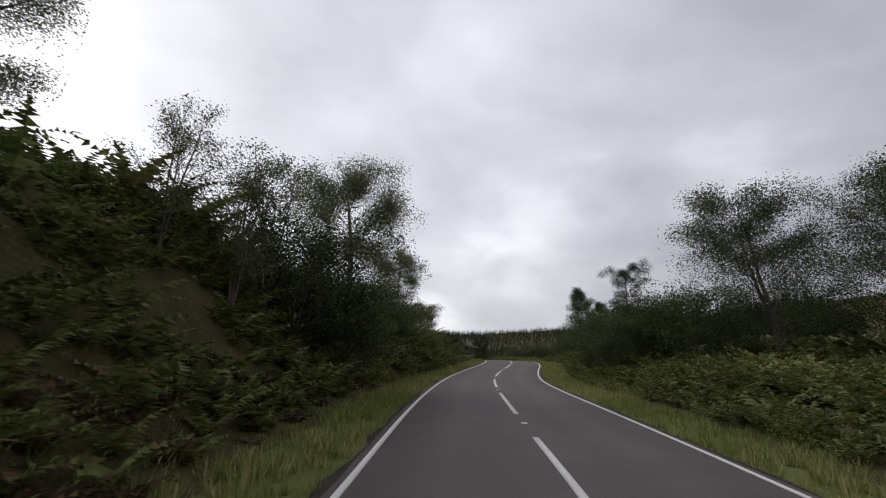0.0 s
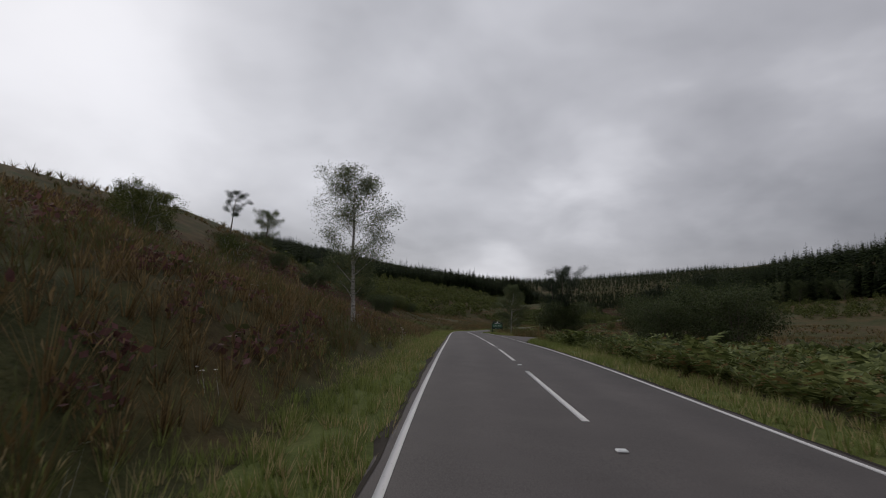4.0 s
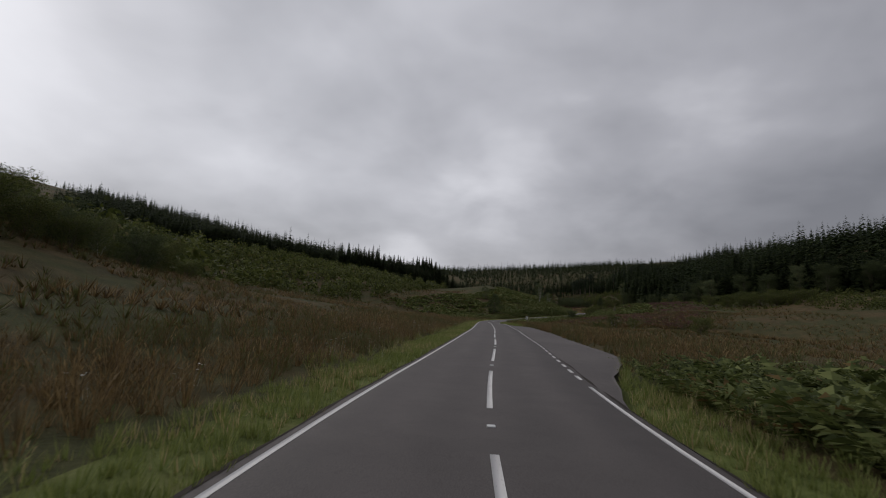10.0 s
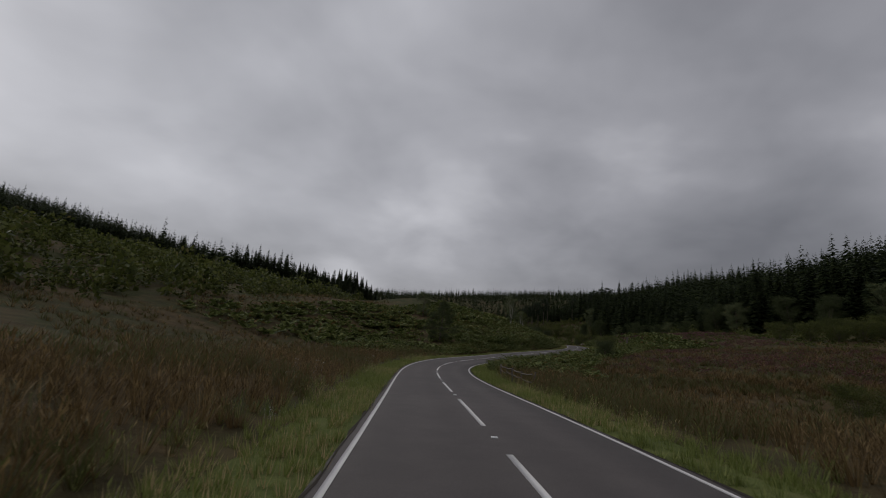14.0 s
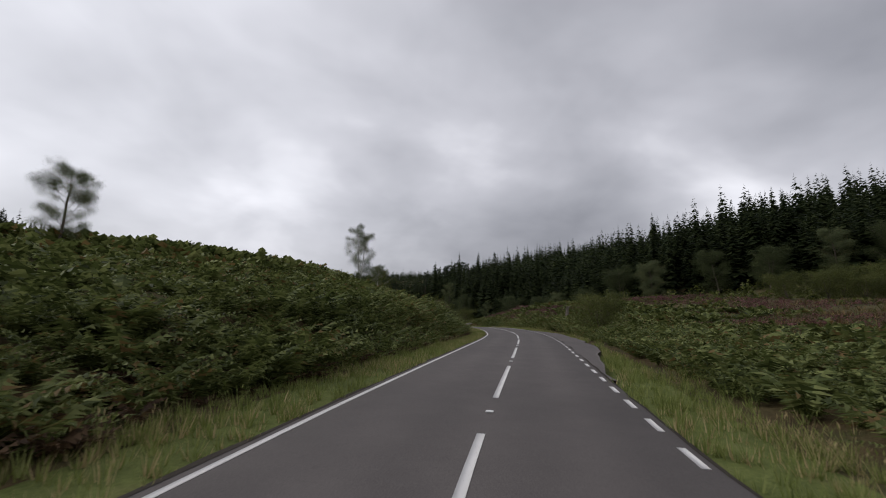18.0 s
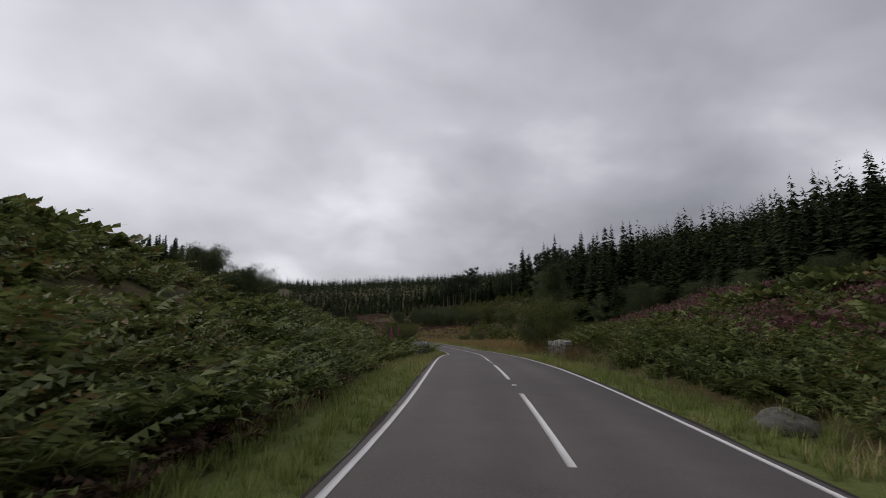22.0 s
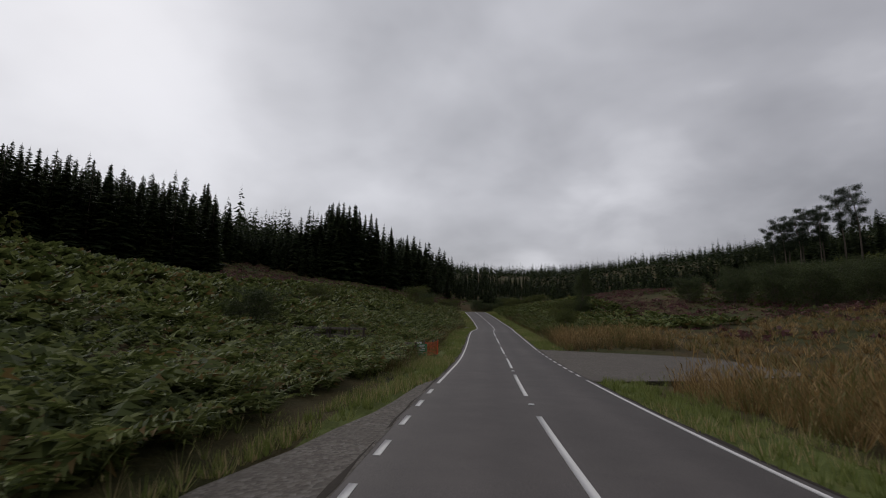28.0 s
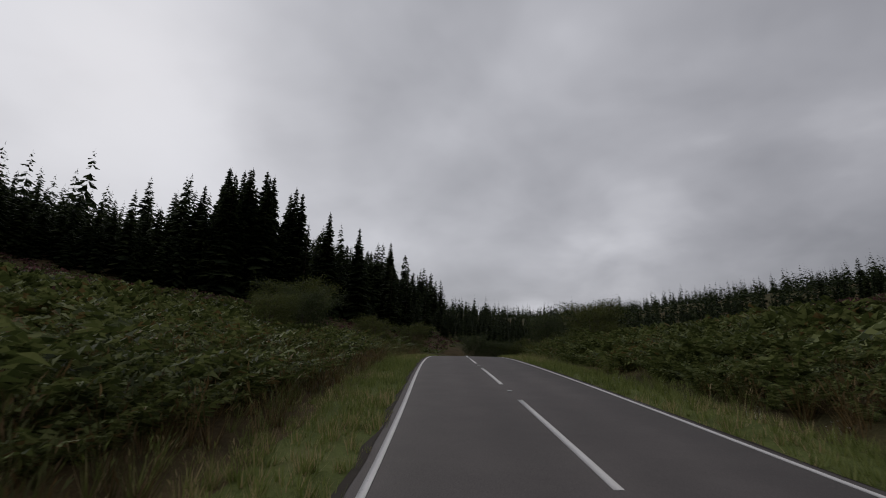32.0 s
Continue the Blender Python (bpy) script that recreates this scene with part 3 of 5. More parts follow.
def mark(name, s0, s1, d, width, step=1.5, label=""):
    n = max(2, int((s1 - s0) / step) + 1)
    ss = np.linspace(s0, s1, n)
    dd = np.array([d - width / 2, d + width / 2])
    p, f = strip_grid(ss, dd)
    up = crown(d) + 0.006
    p[:, 2] += up
    low = p.copy()
    low[:, 2] -= 0.012
    m = len(p)
    left = np.array([[2 * k, 2 * k + 2, 2 * k + 2 + m, 2 * k + m] for k in range(n - 1)])
    right = np.array([[2 * k + 1 + m, 2 * k + 3 + m, 2 * k + 3, 2 * k + 1] for k in range(n - 1)])
    ends = np.array([[0, m, m + 1, 1], [2 * n - 2, 2 * n - 1, m + 2 * n - 1, m + 2 * n - 2]])
    ob = shell(name, raw_mesh(name, np.concatenate([p, low]), np.concatenate([f, left, right, ends]), PAINT), road, label)
    return ob


PHASE = 2.97
# from, to, one mark's start, step
LAYBYS_R = [(104.0, 125.4, 110.62, 1.7), (196.0, 262.0, 234.08, 1.67), (349.0, 402.0, 370.3, 1.83), (548.0, 565.4, 559.97, 1.76)]
LAYBYS_L = [(514.0, 545.0, 525.79, 2.1)]


def solid_runs(gaps, a, b):
    runs, at = [], a
    for g0, g1, _, _ in gaps:
        runs.append((at, g0))
        at = g1
    return runs + [(at, b)]


def marks_at(k):
    """Where the k-th centre mark begins: the painters' steps drift a little along the road."""
    s = PHASE + 9 * k
    return s + float(np.interp(s, [330, 370, 470, 530, 560, 610, 650], [0, -0.38, -0.38, -0.3, -0.2, -0.1, 0]))


for d, gaps in ((LANE, LAYBYS_L), (-LANE, LAYBYS_R)):
    for a, b in solid_runs(gaps, -60.0, S_END - 4):
        mark("edge_line", a, b, d, 0.10, 2.0)
    for a, b, first, step in gaps:
        for s in np.arange(first - step * int((first - a - 0.4) / step), b - 0.9, step):
            mark("layby_mark", s, s + 0.9, d, 0.11, 1.0)
for k in range(-4, int((S_END - 10) / 9)):
    s = marks_at(k)
    mark("centre_mark", s, s + 6.0, 0.0, 0.12, 1.5)

# ------------------------------------------------------------------ lay-bys and gravel
def apron(name, s0, s1, side, reach, mat, label, taper=6.0, category="lay-by"):
    """A paved or gravelled bay beside the carriageway, tapered at both ends."""
    ss = np.linspace(s0, s1, max(6, int((s1 - s0) / 1.5)))
    arng = np.random.default_rng(int(s0))
    out = reach * np.clip(np.minimum(ss - s0, s1 - ss) / taper, 0, 1) ** (0.7 if reach > 8 else 1.2) + arng.normal(0, 0.12, len(ss))
    cols = 9
    f = np.linspace(0, 1, cols)
    d = side * (2.84 + np.maximum(out + 0.11, 0.02)[:, None] * f[None])
    p = on_road(np.repeat(ss, cols), d.ravel())
    p[:, 2] += np.tile(0.006 - 0.05 * f, len(ss)) + arng.normal(0, 0.004, len(p))
    q = p.copy()
    q[:, 2] -= 0.35
    n = len(ss)
    i, j = np.meshgrid(np.arange(n - 1), np.arange(cols - 1), indexing="ij")
    top = np.stack([i * cols + j, i * cols + j + 1, (i + 1) * cols + j + 1, (i + 1) * cols + j], -1).reshape(-1, 4)
    if side > 0:
        top = top[:, ::-1]
    rim = np.array([[k * cols + cols - 1, (k + 1) * cols + cols - 1, (k + 1) * cols + cols - 1 + n * cols, k * cols + cols - 1 + n * cols] for k in range(n - 1)])
    ob = shell(name, raw_mesh(name, np.concatenate([p, q]), np.concatenate([top, rim]), mat, True))
    return tagged(ob, label, category, kind="structure")


apron("pavement", 101.0, 131.0, -1, 3.6, ASPHALT, "grey asphalt lay-by with rough grassy edge", 14.0)
apron("pavement", 193.0, 268.0, -1, 3.2, ASPHALT, "grey asphalt lay-by with rough grassy edge", 14.0)
apron("pavement", 358.0, 408.0, -1, 1.6, ASPHALT, "grey asphalt lay-by with rough grassy edge", 14.0)
apron("pavement", 511.0, 546.0, 1, 1.9, GRAVEL, "grey gravel lay-by beside the road", 14.0)
apron("pavement", 548.0, 566.5, -1, 11.0, GRAVEL, "wide worn grey track entrance", 5.0, "track")


# ------------------------------------------------------------------ plants: templates
def frond(length, width, pairs, arch, yaw, rng):
    """One arching fern frond: a stem and pairs of tapered leaflets."""
    u = np.linspace(0, 1, pairs + 3)
    out = length * (0.24 * u + 0.66 * u ** 2)
    z = length * (0.95 * u - arch * u ** 2.2)
    vs, fs = [], []

    def add(*pts):
        b = len(vs)
        vs.extend(pts)
        fs.append([b, b + 1, b + 2])
    add((out[0], -0.014, z[0]), (out[0], 0.014, z[0]), (out[4], 0.0, z[4]))
    for k in range(2, pairs + 2):
        f = (k - 2) / pairs
        w = width * (1 - f) ** 0.8 * (0.75 + 0.25 * min(1, f * 5)) * rng.uniform(0.85, 1.15)
        du = length * 0.36 / pairs * (1.15 - 0.4 * f)
        for sgn in (-1, 1):
            dx = w * 0.35
            add((out[k] - du, 0, z[k] - du), (out[k] + du, 0, z[k] + du * 0.6), (out[k] + dx, sgn * w, z[k] - 0.22 * w + rng.normal(0, 0.03)))
    add((out[-3], -0.03, z[-3]), (out[-3], 0.03, z[-3]), (out[-1], 0.0, z[-1]))
    v = np.array(vs)
    c, s = math.cos(yaw), math.sin(yaw)
    return np.stack([v[:, 0] * c - v[:, 1] * s, v[:, 0] * s + v[:, 1] * c, v[:, 2]], -1), np.array(fs)


def fern(seed, fronds, pairs, height=1.25, width=0.42):
    rng = np.random.default_rng(seed)
    return joined([frond(height * rng.uniform(0.75, 1.15), width * rng.uniform(0.8, 1.1), pairs, rng.uniform(0.35, 0.62),
                         2 * math.pi * (k + rng.uniform(-0.3, 0.3)) / fronds, rng) for k in range(fronds)])


def tuft(seed, blades, height, spread, width=0.012, head=0.0, bent=True):
    """A tuft of bent blades; head: the size of the seed heads."""
    rng = np.random.default_rng(seed)
    vs, fs = [], []
    for _ in range(blades):
        a = rng.uniform(0, 2 * math.pi)
        h = height * rng.uniform(0.55, 1.1)
        lean = spread * rng.uniform(0.3, 1.0)
        c, s = math.cos(a), math.sin(a)
        r0 = rng.uniform(0, 0.1)
        w = width * rng.uniform(0.7, 1.3)
        px, py = -s * w, c * w
        b = len(vs)
        x0, y0 = c * r0, s * r0
        x1, y1 = c * (r0 + lean * 0.35), s * (r0 + lean * 0.35)
        x2, y2 = c * (r0 + lean), s * (r0 + lean)
        if not bent:
            vs += [(x0 - px, y0 - py, -0.05), (x0 + px, y0 + py, -0.05), (x2, y2, h)]
            fs += [[b, b + 1, b + 2]]
            if head and rng.random() < 0.5:
                vs += [(x2 * 0.85, y2 * 0.85, h * 0.84), (x2 + px * head, y2 + py * head, h), (x2 + c * 0.05, y2 + s * 0.05, h * 1.12)]
                fs += [[b + 3, b + 4, b + 5]]
            continue
        vs += [(x0 - px, y0 - py, -0.05), (x0 + px, y0 + py, -0.05), (x1 + px * 0.8, y1 + py * 0.8, h * 0.62), (x1 - px * 0.8, y1 - py * 0.8, h * 0.62),
               (x2 + px * 0.15, y2 + py * 0.15, h), (x2 - px * 0.15, y2 - py * 0.15, h)]
        fs += [[b, b + 1, b + 2, b + 3], [b + 3, b + 2, b + 4, b + 5]]
        if head and rng.random() < 0.6:
            b = len(vs)
            vs += [(x2, y2, h * 0.86), (x2 - px * head, y2 - py * head, h * 0.96), (x2 + c * 0.03, y2 + s * 0.03, h * 1.12), (x2 + px * head, y2 + py * head, h * 0.96)]
            fs += [[b, b + 1, b + 2, b + 3]]
    return np.array(vs), np.array(fs)


def cushion(seed, leaves, radius, height, leaf):
    """A low dome of small leaf sprays: heather, bramble, far bushes."""
    rng = np.random.default_rng(seed)
    a, e = rng.uniform(0, 2 * np.pi, leaves), np.arccos(rng.uniform(0.0, 1.0, leaves))
    r = rng.uniform(0.65, 1.05, leaves) * (1 + 0.25 * np.sin(3 * a + seed) * np.sin(e))
    c = np.stack([np.sin(e) * np.cos(a) * radius * r, np.sin(e) * np.sin(a) * radius * r, np.cos(e) * height * r], -1)
    return leaf_quads(c, leaf, rng)


def leaf_quads(c, size, rng, droop=0.0):
    """Small kite-shaped leaves at places c."""
    n = len(c)
    ax = rng.normal(0, 1, (n, 3))
    ax[:, 2] = ax[:, 2] * 0.7 - droop
    ax /= np.linalg.norm(ax, axis=1)[:, None] + 1e-9
    bx = np.cross(ax, rng.normal(0, 1, (n, 3)))
    bx /= np.linalg.norm(bx, axis=1)[:, None] + 1e-9
    sz = size * rng.uniform(0.6, 1.3, (n, 1))
    v = np.stack([c - ax * sz * 0.5, c + bx * sz * 0.33, c + ax * sz * 0.6, c - bx * sz * 0.33], 1).reshape(-1, 3)
    return v, np.arange(4 * n).reshape(-1, 4)


FERN_NEAR = [fern(11 + k, 5, 15, 1.25, 0.29) for k in range(6)]
FERN_MID = [fern(31 + k, 5, 8, 1.15, 0.32) for k in range(5)]
FERN_FAR = [fern(51 + k, 5, 3, 1.1, 0.45) for k in range(3)]
TUFT_SHORT = [tuft(60 + k, 14, 0.23, 0.17, 0.0115, 0.0, False) for k in range(6)]
TUFT_TALL = [tuft(70 + k, 20, 0.72, 0.5, 0.0095, 2.6, False) for k in range(6)]
TUFT_FAR = [tuft(80 + k, 15, 0.6, 0.8, 0.036, 0.0, False) for k in range(5)]
HEATH = [cushion(90 + k, 46, 0.5, 0.42, 0.14) for k in range(5)]
HEATH_FAR = [cushion(95 + k, 26, 0.9, 0.6, 0.5) for k in range(3)]


CLEAR = ((559.0, 564.5, 9.2, 13.5), (557.0, 561.0, 3.8, 6.4), (153.6, 155.6, -6.9, -4.6), (450.2, 457.4, 3.9, 5.2), (451.5, 459.2, -6.5, -4.4), (264.0, 270.0, -7.6, -5.0))


def blocked(s, d):
    """Where signs, walls and rails stand clear of the tall growth."""
    out = np.zeros(len(s), bool)
    for s0, s1, d0, d1 in CLEAR:
        out |= (s > s0) & (s < s1) & (d > d0) & (d < d1)
    return out


def patchy(x, y, size, seed):
    """A soft pattern between 0 and 1 that breaks up the planting."""
    a, b = x / size + seed * 1.7, y / size - seed * 2.3
    return 0.5 + 0.25 * (np.sin(a * 1.3 + np.sin(b * 1.9)) + np.sin(b * 1.1 + 1.7 * np.sin(a * 0.7)))


def planted(name, label, category, templates, mat, areas, density, size, seed, patch=0.0, patch_size=4.0, lean=0.12, sink=0.0, clump=0.0):
    """Sows plants over areas (s0, s1, d0, d1) beside the road as one mass."""
    rng = np.random.default_rng(seed)
    ps = []
    for s0, s1, d0, d1 in areas:
        n = int(abs((s1 - s0) * (d1 - d0)) * density)
        s, d = rng.uniform(s0, s1, n), rng.uniform(min(d0, d1), max(d0, d1), n)
        p = on_road(s, d)
        keep = ~bare(s, d)
        if size > 0.65:
            keep &= ~blocked(s, d)
        edge_soft = np.minimum(np.minimum(s - s0, s1 - s) / 4.0, 1.0) + rng.uniform(0, 1, n)
        keep &= edge_soft > 0.6
        if patch:
            keep &= patchy(p[:, 0], p[:, 1], patch_size, seed) > patch * rng.uniform(0.6, 1.3, n)
        ps.append(p[keep])
    p = np.concatenate(ps)
    p[:, 2] = land(p[:, 0], p[:, 1]) - sink
    sc = size * rng.uniform(0.65, 1.2, len(p))
    if clump:
        grown = patchy(p[:, 0], p[:, 1], 0.9, seed + 3) * 0.6 + patchy(p[:, 0], p[:, 1], 2.6, seed + 5) * 0.4
        sc *= 1 + clump * (2.6 * (grown - 0.5))
        keep = (sc > size * 0.42)
        p, sc = p[keep], sc[keep]
    v, f = scatter(templates, p, sc, rng, lean)
    ob = shell(name, raw_mesh(name, v, f, mat))
    return tagged(ob, label, category, kind="stuff")


# ------------------------------------------------------------------ trees
def limb_path(start, yaw, rise, length, bend, rng, n=6):
    t = np.linspace(0, 1, n)
    c, s = math.cos(yaw), math.sin(yaw)
    out = length * math.cos(rise) * t
    z = length * (math.sin(rise) * t + bend * t ** 2)
    wob = np.cumsum(rng.normal(0, length * 0.03, (n, 2)), 0)
    return np.stack([start[0] + c * out + wob[:, 0], start[1] + s * out + wob[:, 1], start[2] + z], -1)


def make_tree(seed, height, width, base, leaf, leaves, trunk_r, stems=1, rise=0.7, bend=0.1, limbs=13, droop=0.3, spray=0.42, top=0.55, lean=0.04):
    """Trunk, limbs and a ragged crown of small leaves. Returns wood and leaves as arrays."""
    rng = np.random.default_rng(seed)
    wood, nodes = [], []
    for k in range(stems):
        yaw = rng.uniform(0, 2 * math.pi)
        tilt = lean if stems == 1 else rng.uniform(0.1, 0.22)
        h = height * (1 if k == 0 else rng.uniform(0.75, 0.95))
        t = np.linspace(0, 1, 9)
        wob = np.cumsum(rng.normal(0, height * 0.008, (9, 2)), 0) * t[:, None]
        tp = np.stack([math.cos(yaw) * tilt * h * t ** 1.2 + wob[:, 0], math.sin(yaw) * tilt * h * t ** 1.2 + wob[:, 1], h * 0.95 * t - 0.25], -1)
        r = trunk_r / stems ** 0.4
        wood.append(tube(tp, r * (1 - 0.88 * t) + 0.012, 8))
        for q in range(limbs):
            f = base * 0.85 + (0.97 - base * 0.85) * (q + rng.uniform(0.1, 0.9)) / limbs
            st = np.array([np.interp(f, t, tp[:, i]) for i in range(3)])
            rel = (f - base) / (1 - base)
            prof = max(0.16, 1 - abs(rel - (1 - top)) ** 1.5 * 1.5) if rel > 0 else 0.6
            ln = width * 0.5 * prof * rng.uniform(0.7, 1.15) / math.cos(rise) ** 0.5
            ya = 2.4 * q + rng.uniform(-0.5, 0.5) + k
            lp = limb_path(st, ya, rise * rng.uniform(0.6, 1.25), ln, bend, rng)
            wood.append(tube(lp, np.linspace(r * 0.34 * (1.1 - f), 0.012, 6), 5))
            nodes += [lp[3], lp[4], lp[5], lp[5]]
            for b in range(3):
                bp = limb_path(lp[2 + b], ya + rng.uniform(-1.2, 1.2), rise * rng.uniform(0.1, 1.1), ln * rng.uniform(0.35, 0.6), bend - 0.12, rng, 4)
                wood.append(tube(bp, np.linspace(r * 0.11, 0.008, 4), 3))
                nodes += [bp[1], bp[2], bp[3], bp[3]]
                tw = limb_path(bp[2], ya + rng.uniform(-2, 2), rise * rng.uniform(-0.2, 0.9), ln * rng.uniform(0.2, 0.4), bend - 0.2, rng, 3)
                nodes += [tw[1], tw[2], tw[2]]
        nodes += [tp[-1], tp[-1], tp[-2]]
    nodes = np.array(nodes)
    pick = nodes[rng.integers(0, len(nodes), leaves)]
    off = np.clip(rng.normal(0, 1, (leaves, 3)), -1.7, 1.7) * spray
    c = pick + off * (1, 1, 0.75)
    c[:, 2] -= np.abs(np.clip(rng.normal(0, droop, leaves), -2 * droop, 2 * droop)) * rng.uniform(0, 1, leaves)
    c = c[c[:, 2] > 0.15]
    return joined(wood), leaf_quads(c, leaf, rng, 0.4)


def tree_thing(name, arrays, bark, leafmat, label, category="tree", group=""):
    e = new(name)
    (wv, wf), (lv, lf) = arrays
    shell("trunk", raw_mesh("trunk", wv, wf, bark, True), e)
    shell("crown", raw_mesh("crown", lv, lf, leafmat), e)
    e.location = (0, 0, -500)
    return tagged(e, label, category, group)


def conifer_arrays(seed, height, width, whorls, arms, bare_to=0.06, sag=0.3, twigs=0, taper=0.88, broad=0.36):
    """A spruce: a straight stem and whorls of drooping, tapered boughs with ragged ends."""
    rng = np.random.default_rng(seed)
    t = np.linspace(0, 1, 5)
    stem = tube(np.stack([0 * t, 0 * t, height * t - 0.3], -1), height * 0.014 * (1 - 0.95 * t) + 0.01, 6)
    vs = []
    for k in range(whorls):
        f = bare_to + (0.985 - bare_to) * (k + rng.uniform(-0.2, 0.2)) / whorls
        f = min(max(f, 0.02), 0.985)
        z = height * f
        r = width * 0.5 * (1 - f) ** taper * rng.uniform(0.8, 1.1) + 0.09
        for a in range(arms):
            ya = 2 * math.pi * (a + rng.uniform(-0.35, 0.35)) / arms + k
            rr = r * rng.uniform(0.6, 1.15)
            z = height * min(f + rng.uniform(-0.6, 0.6) * (1 - bare_to) / whorls, 0.99)
            c, s = math.cos(ya), math.sin(ya)
            w = rr * broad + 0.04
            dz = sag * rr * rng.uniform(0.5, 1.5)
            lift = (0.05 + 0.3 * f) * rr
            vs += [(c * 0.02, s * 0.02, z + 0.1), (c * rr * 0.55 - s * w, s * rr * 0.55 + c * w, z - dz * 0.5), (c * rr, s * rr, z - dz + lift), (c * rr * 0.55 + s * w, s * rr * 0.55 - c * w, z - dz * 0.5)]
            for q in range(twigs):
                g = rng.uniform(0.35, 0.95)
                bx, by, bz = c * rr * g, s * rr * g, z - dz * g + lift * g * g
                h = rr * 0.22 * rng.uniform(0.6, 1.2)
                sd = rng.choice((-1, 1)) * h
                vs += [(bx, by, bz + 0.03), (bx - s * sd * 0.6 + c * h * 0.5, by + c * sd * 0.6 + s * h * 0.5, bz - h * 0.15), (bx - s * sd + c * h * 0.3, by + c * sd + s * h * 0.3, bz - h * 0.75), (bx - s * sd * 0.3, by + c * sd * 0.3, bz - h * 0.5)]
    tipz = height
    vs += [(-0.07, 0, tipz - 0.9), (0, 0.05, tipz - 0.6), (0, 0, tipz + 0.25), (0.07, 0, tipz - 0.6)]
    v = np.array(vs)
    return stem, (v, np.arange(len(v)).reshape(-1, 4))


def stand(ob, x, y, scale=1.0, turn=0.0, sink=0.1):
    """A copy of a tree at a place, standing on the ground."""
    z = float(land(np.array([x]), np.array([y]))[0]) - sink
    return copy_thing(ob, pose(x, y, z, 0, 0, turn) @ Matrix.Diagonal((scale, scale, scale, 1)))


def beside(s, d):
    p = on_road(np.array([float(s)]), np.array([float(d)]))[0]
    return float(p[0]), float(p[1])


# ------------------------------------------------------------------ ground cover
planted("verge_grass", "short green verge grass with dry stems along the road edge", "grass", TUFT_SHORT, GRASS,
        [(-10, 670, 2.93, 4.9), (-10, 670, -4.9, -2.93)], 16, 1.0, 1)
planted("verge_grass", "longer green and straw grass behind the verge", "grass", TUFT_TALL, GRASS,
        [(-10, 670, 4.2, 5.8), (-10, 670, -5.8, -4.2)], 2.6, 0.6, 2, 0.25)
planted("bracken", "dense green bracken on the steep bank beside the road", "bracken", FERN_NEAR, BRACKEN,
        [(-8, 56, 5.2, 9), (335, 440, 5.0, 9), (440, 481, 4.6, 8.5), (481, 511, 4.8, 8.5), (511, 546, 5.6, 9.5), (546, 592, 5.4, 9.5), (592, 668, 5.8, 9), (166, 182, 6.2, 9)], 2.9, 1.1, 4, clump=0.42)
planted("bracken", "dense green bracken beside the road", "bracken", FERN_NEAR, BRACKEN,
        [(-8, 60, -9, -5.0), (70, 104, -9, -5.0), (161, 200, -9, -4.9), (314, 348, -8.5, -4.6), (348, 444, -9, -5.4), (584, 668, -9, -5.4), (440, 464, -11, -6.6)], 2.7, 1.1, 5, clump=0.45)
planted("bracken", "green bracken covering the slope", "bracken", FERN_MID, BRACKEN,
        [(-8, 70, 9, 20), (143, 179, 5.5, 12), (324, 440, 9, 20), (440, 480, 8.5, 20), (480, 536, 8.5, 16), (536, 592, 8.5, 20), (592, 690, 8, 18),
         (-8, 104, -18, -9), (161, 200, -14, -9), (314, 348, -15, -8.5), (348, 453, -16, -9), (584, 690, -18, -9)], 1.0, 1.3, 6, clump=0.45)
planted("bracken", "green bracken higher on the slope", "bracken", FERN_FAR, BRACKEN,
        [(-8, 70, 20, 36), (324, 478, 20, 44), (534, 592, 20, 44), (592, 690, 18, 42), (392, 453, -30, -16), (584, 690, -30, -18), (-8, 104, -30, -18)], 0.45, 1.75, 16, 0.12, 7.0)
planted("bracken", "low bracken filling the steep face of the bank", "bracken", FERN_MID, BRACKEN,
        [(-8, 60, 4.9, 9.2), (335, 442, 4.8, 9.2), (442, 520, 5.2, 15)], 2.4, 0.78, 13)
planted("moor_grass", "waist-high pale grass before the track entrance", "grass", TUFT_TALL, GOLDEN,
        [(532, 547.5, -16, -5.6), (567.5, 580, -14, -5.2)], 4.0, 1.55, 14)
planted("bracken_litter", "brown dead bracken and stems at the foot of the bank", "bracken", FERN_MID, BRACKEN_DARK,
        [(-8, 58, 4.7, 6.0), (335, 437, 4.5, 5.6), (340, 437, 5.6, 6.4), (470, 505, 4.9, 8.0)], 3.4, 0.55, 7)
planted("moor_grass", "tall straw-coloured moor grass with seed heads", "grass", TUFT_TALL, MOOR,
        [(54, 335, 5.2, 12), (104, 163, -12, -5.2), (200, 316, -13, -5.2), (572, 632, -9, -5), (590, 668, 4.8, 9), (444, 466, -9, -4.8), (546, 592, 4.8, 6.6), (566, 584, -14, -5)], 4.4, 1.0, 8, 0.04)
planted("moor_grass", "straw-coloured moor grass across the flat ground", "grass", TUFT_FAR, MOOR,
        [(70, 335, 12, 44), (104, 335, -50, -12), (584, 640, -24, -9), (312, 396, -60, -14)], 0.95, 1.0, 9, 0.12, 8.0)
planted("golden_grass", "tall golden-brown grass with seed heads beside the verge", "grass", TUFT_TALL, GOLDEN,
        [(466, 548, -14, -5.2)], 4.4, 1.0, 19, 0.04)
planted("golden_grass", "golden-brown rough grass across the open field", "grass", TUFT_FAR, GOLDEN,
        [(466, 592, -60, -14)], 1.1, 1.0, 20, 0.08, 8.0)
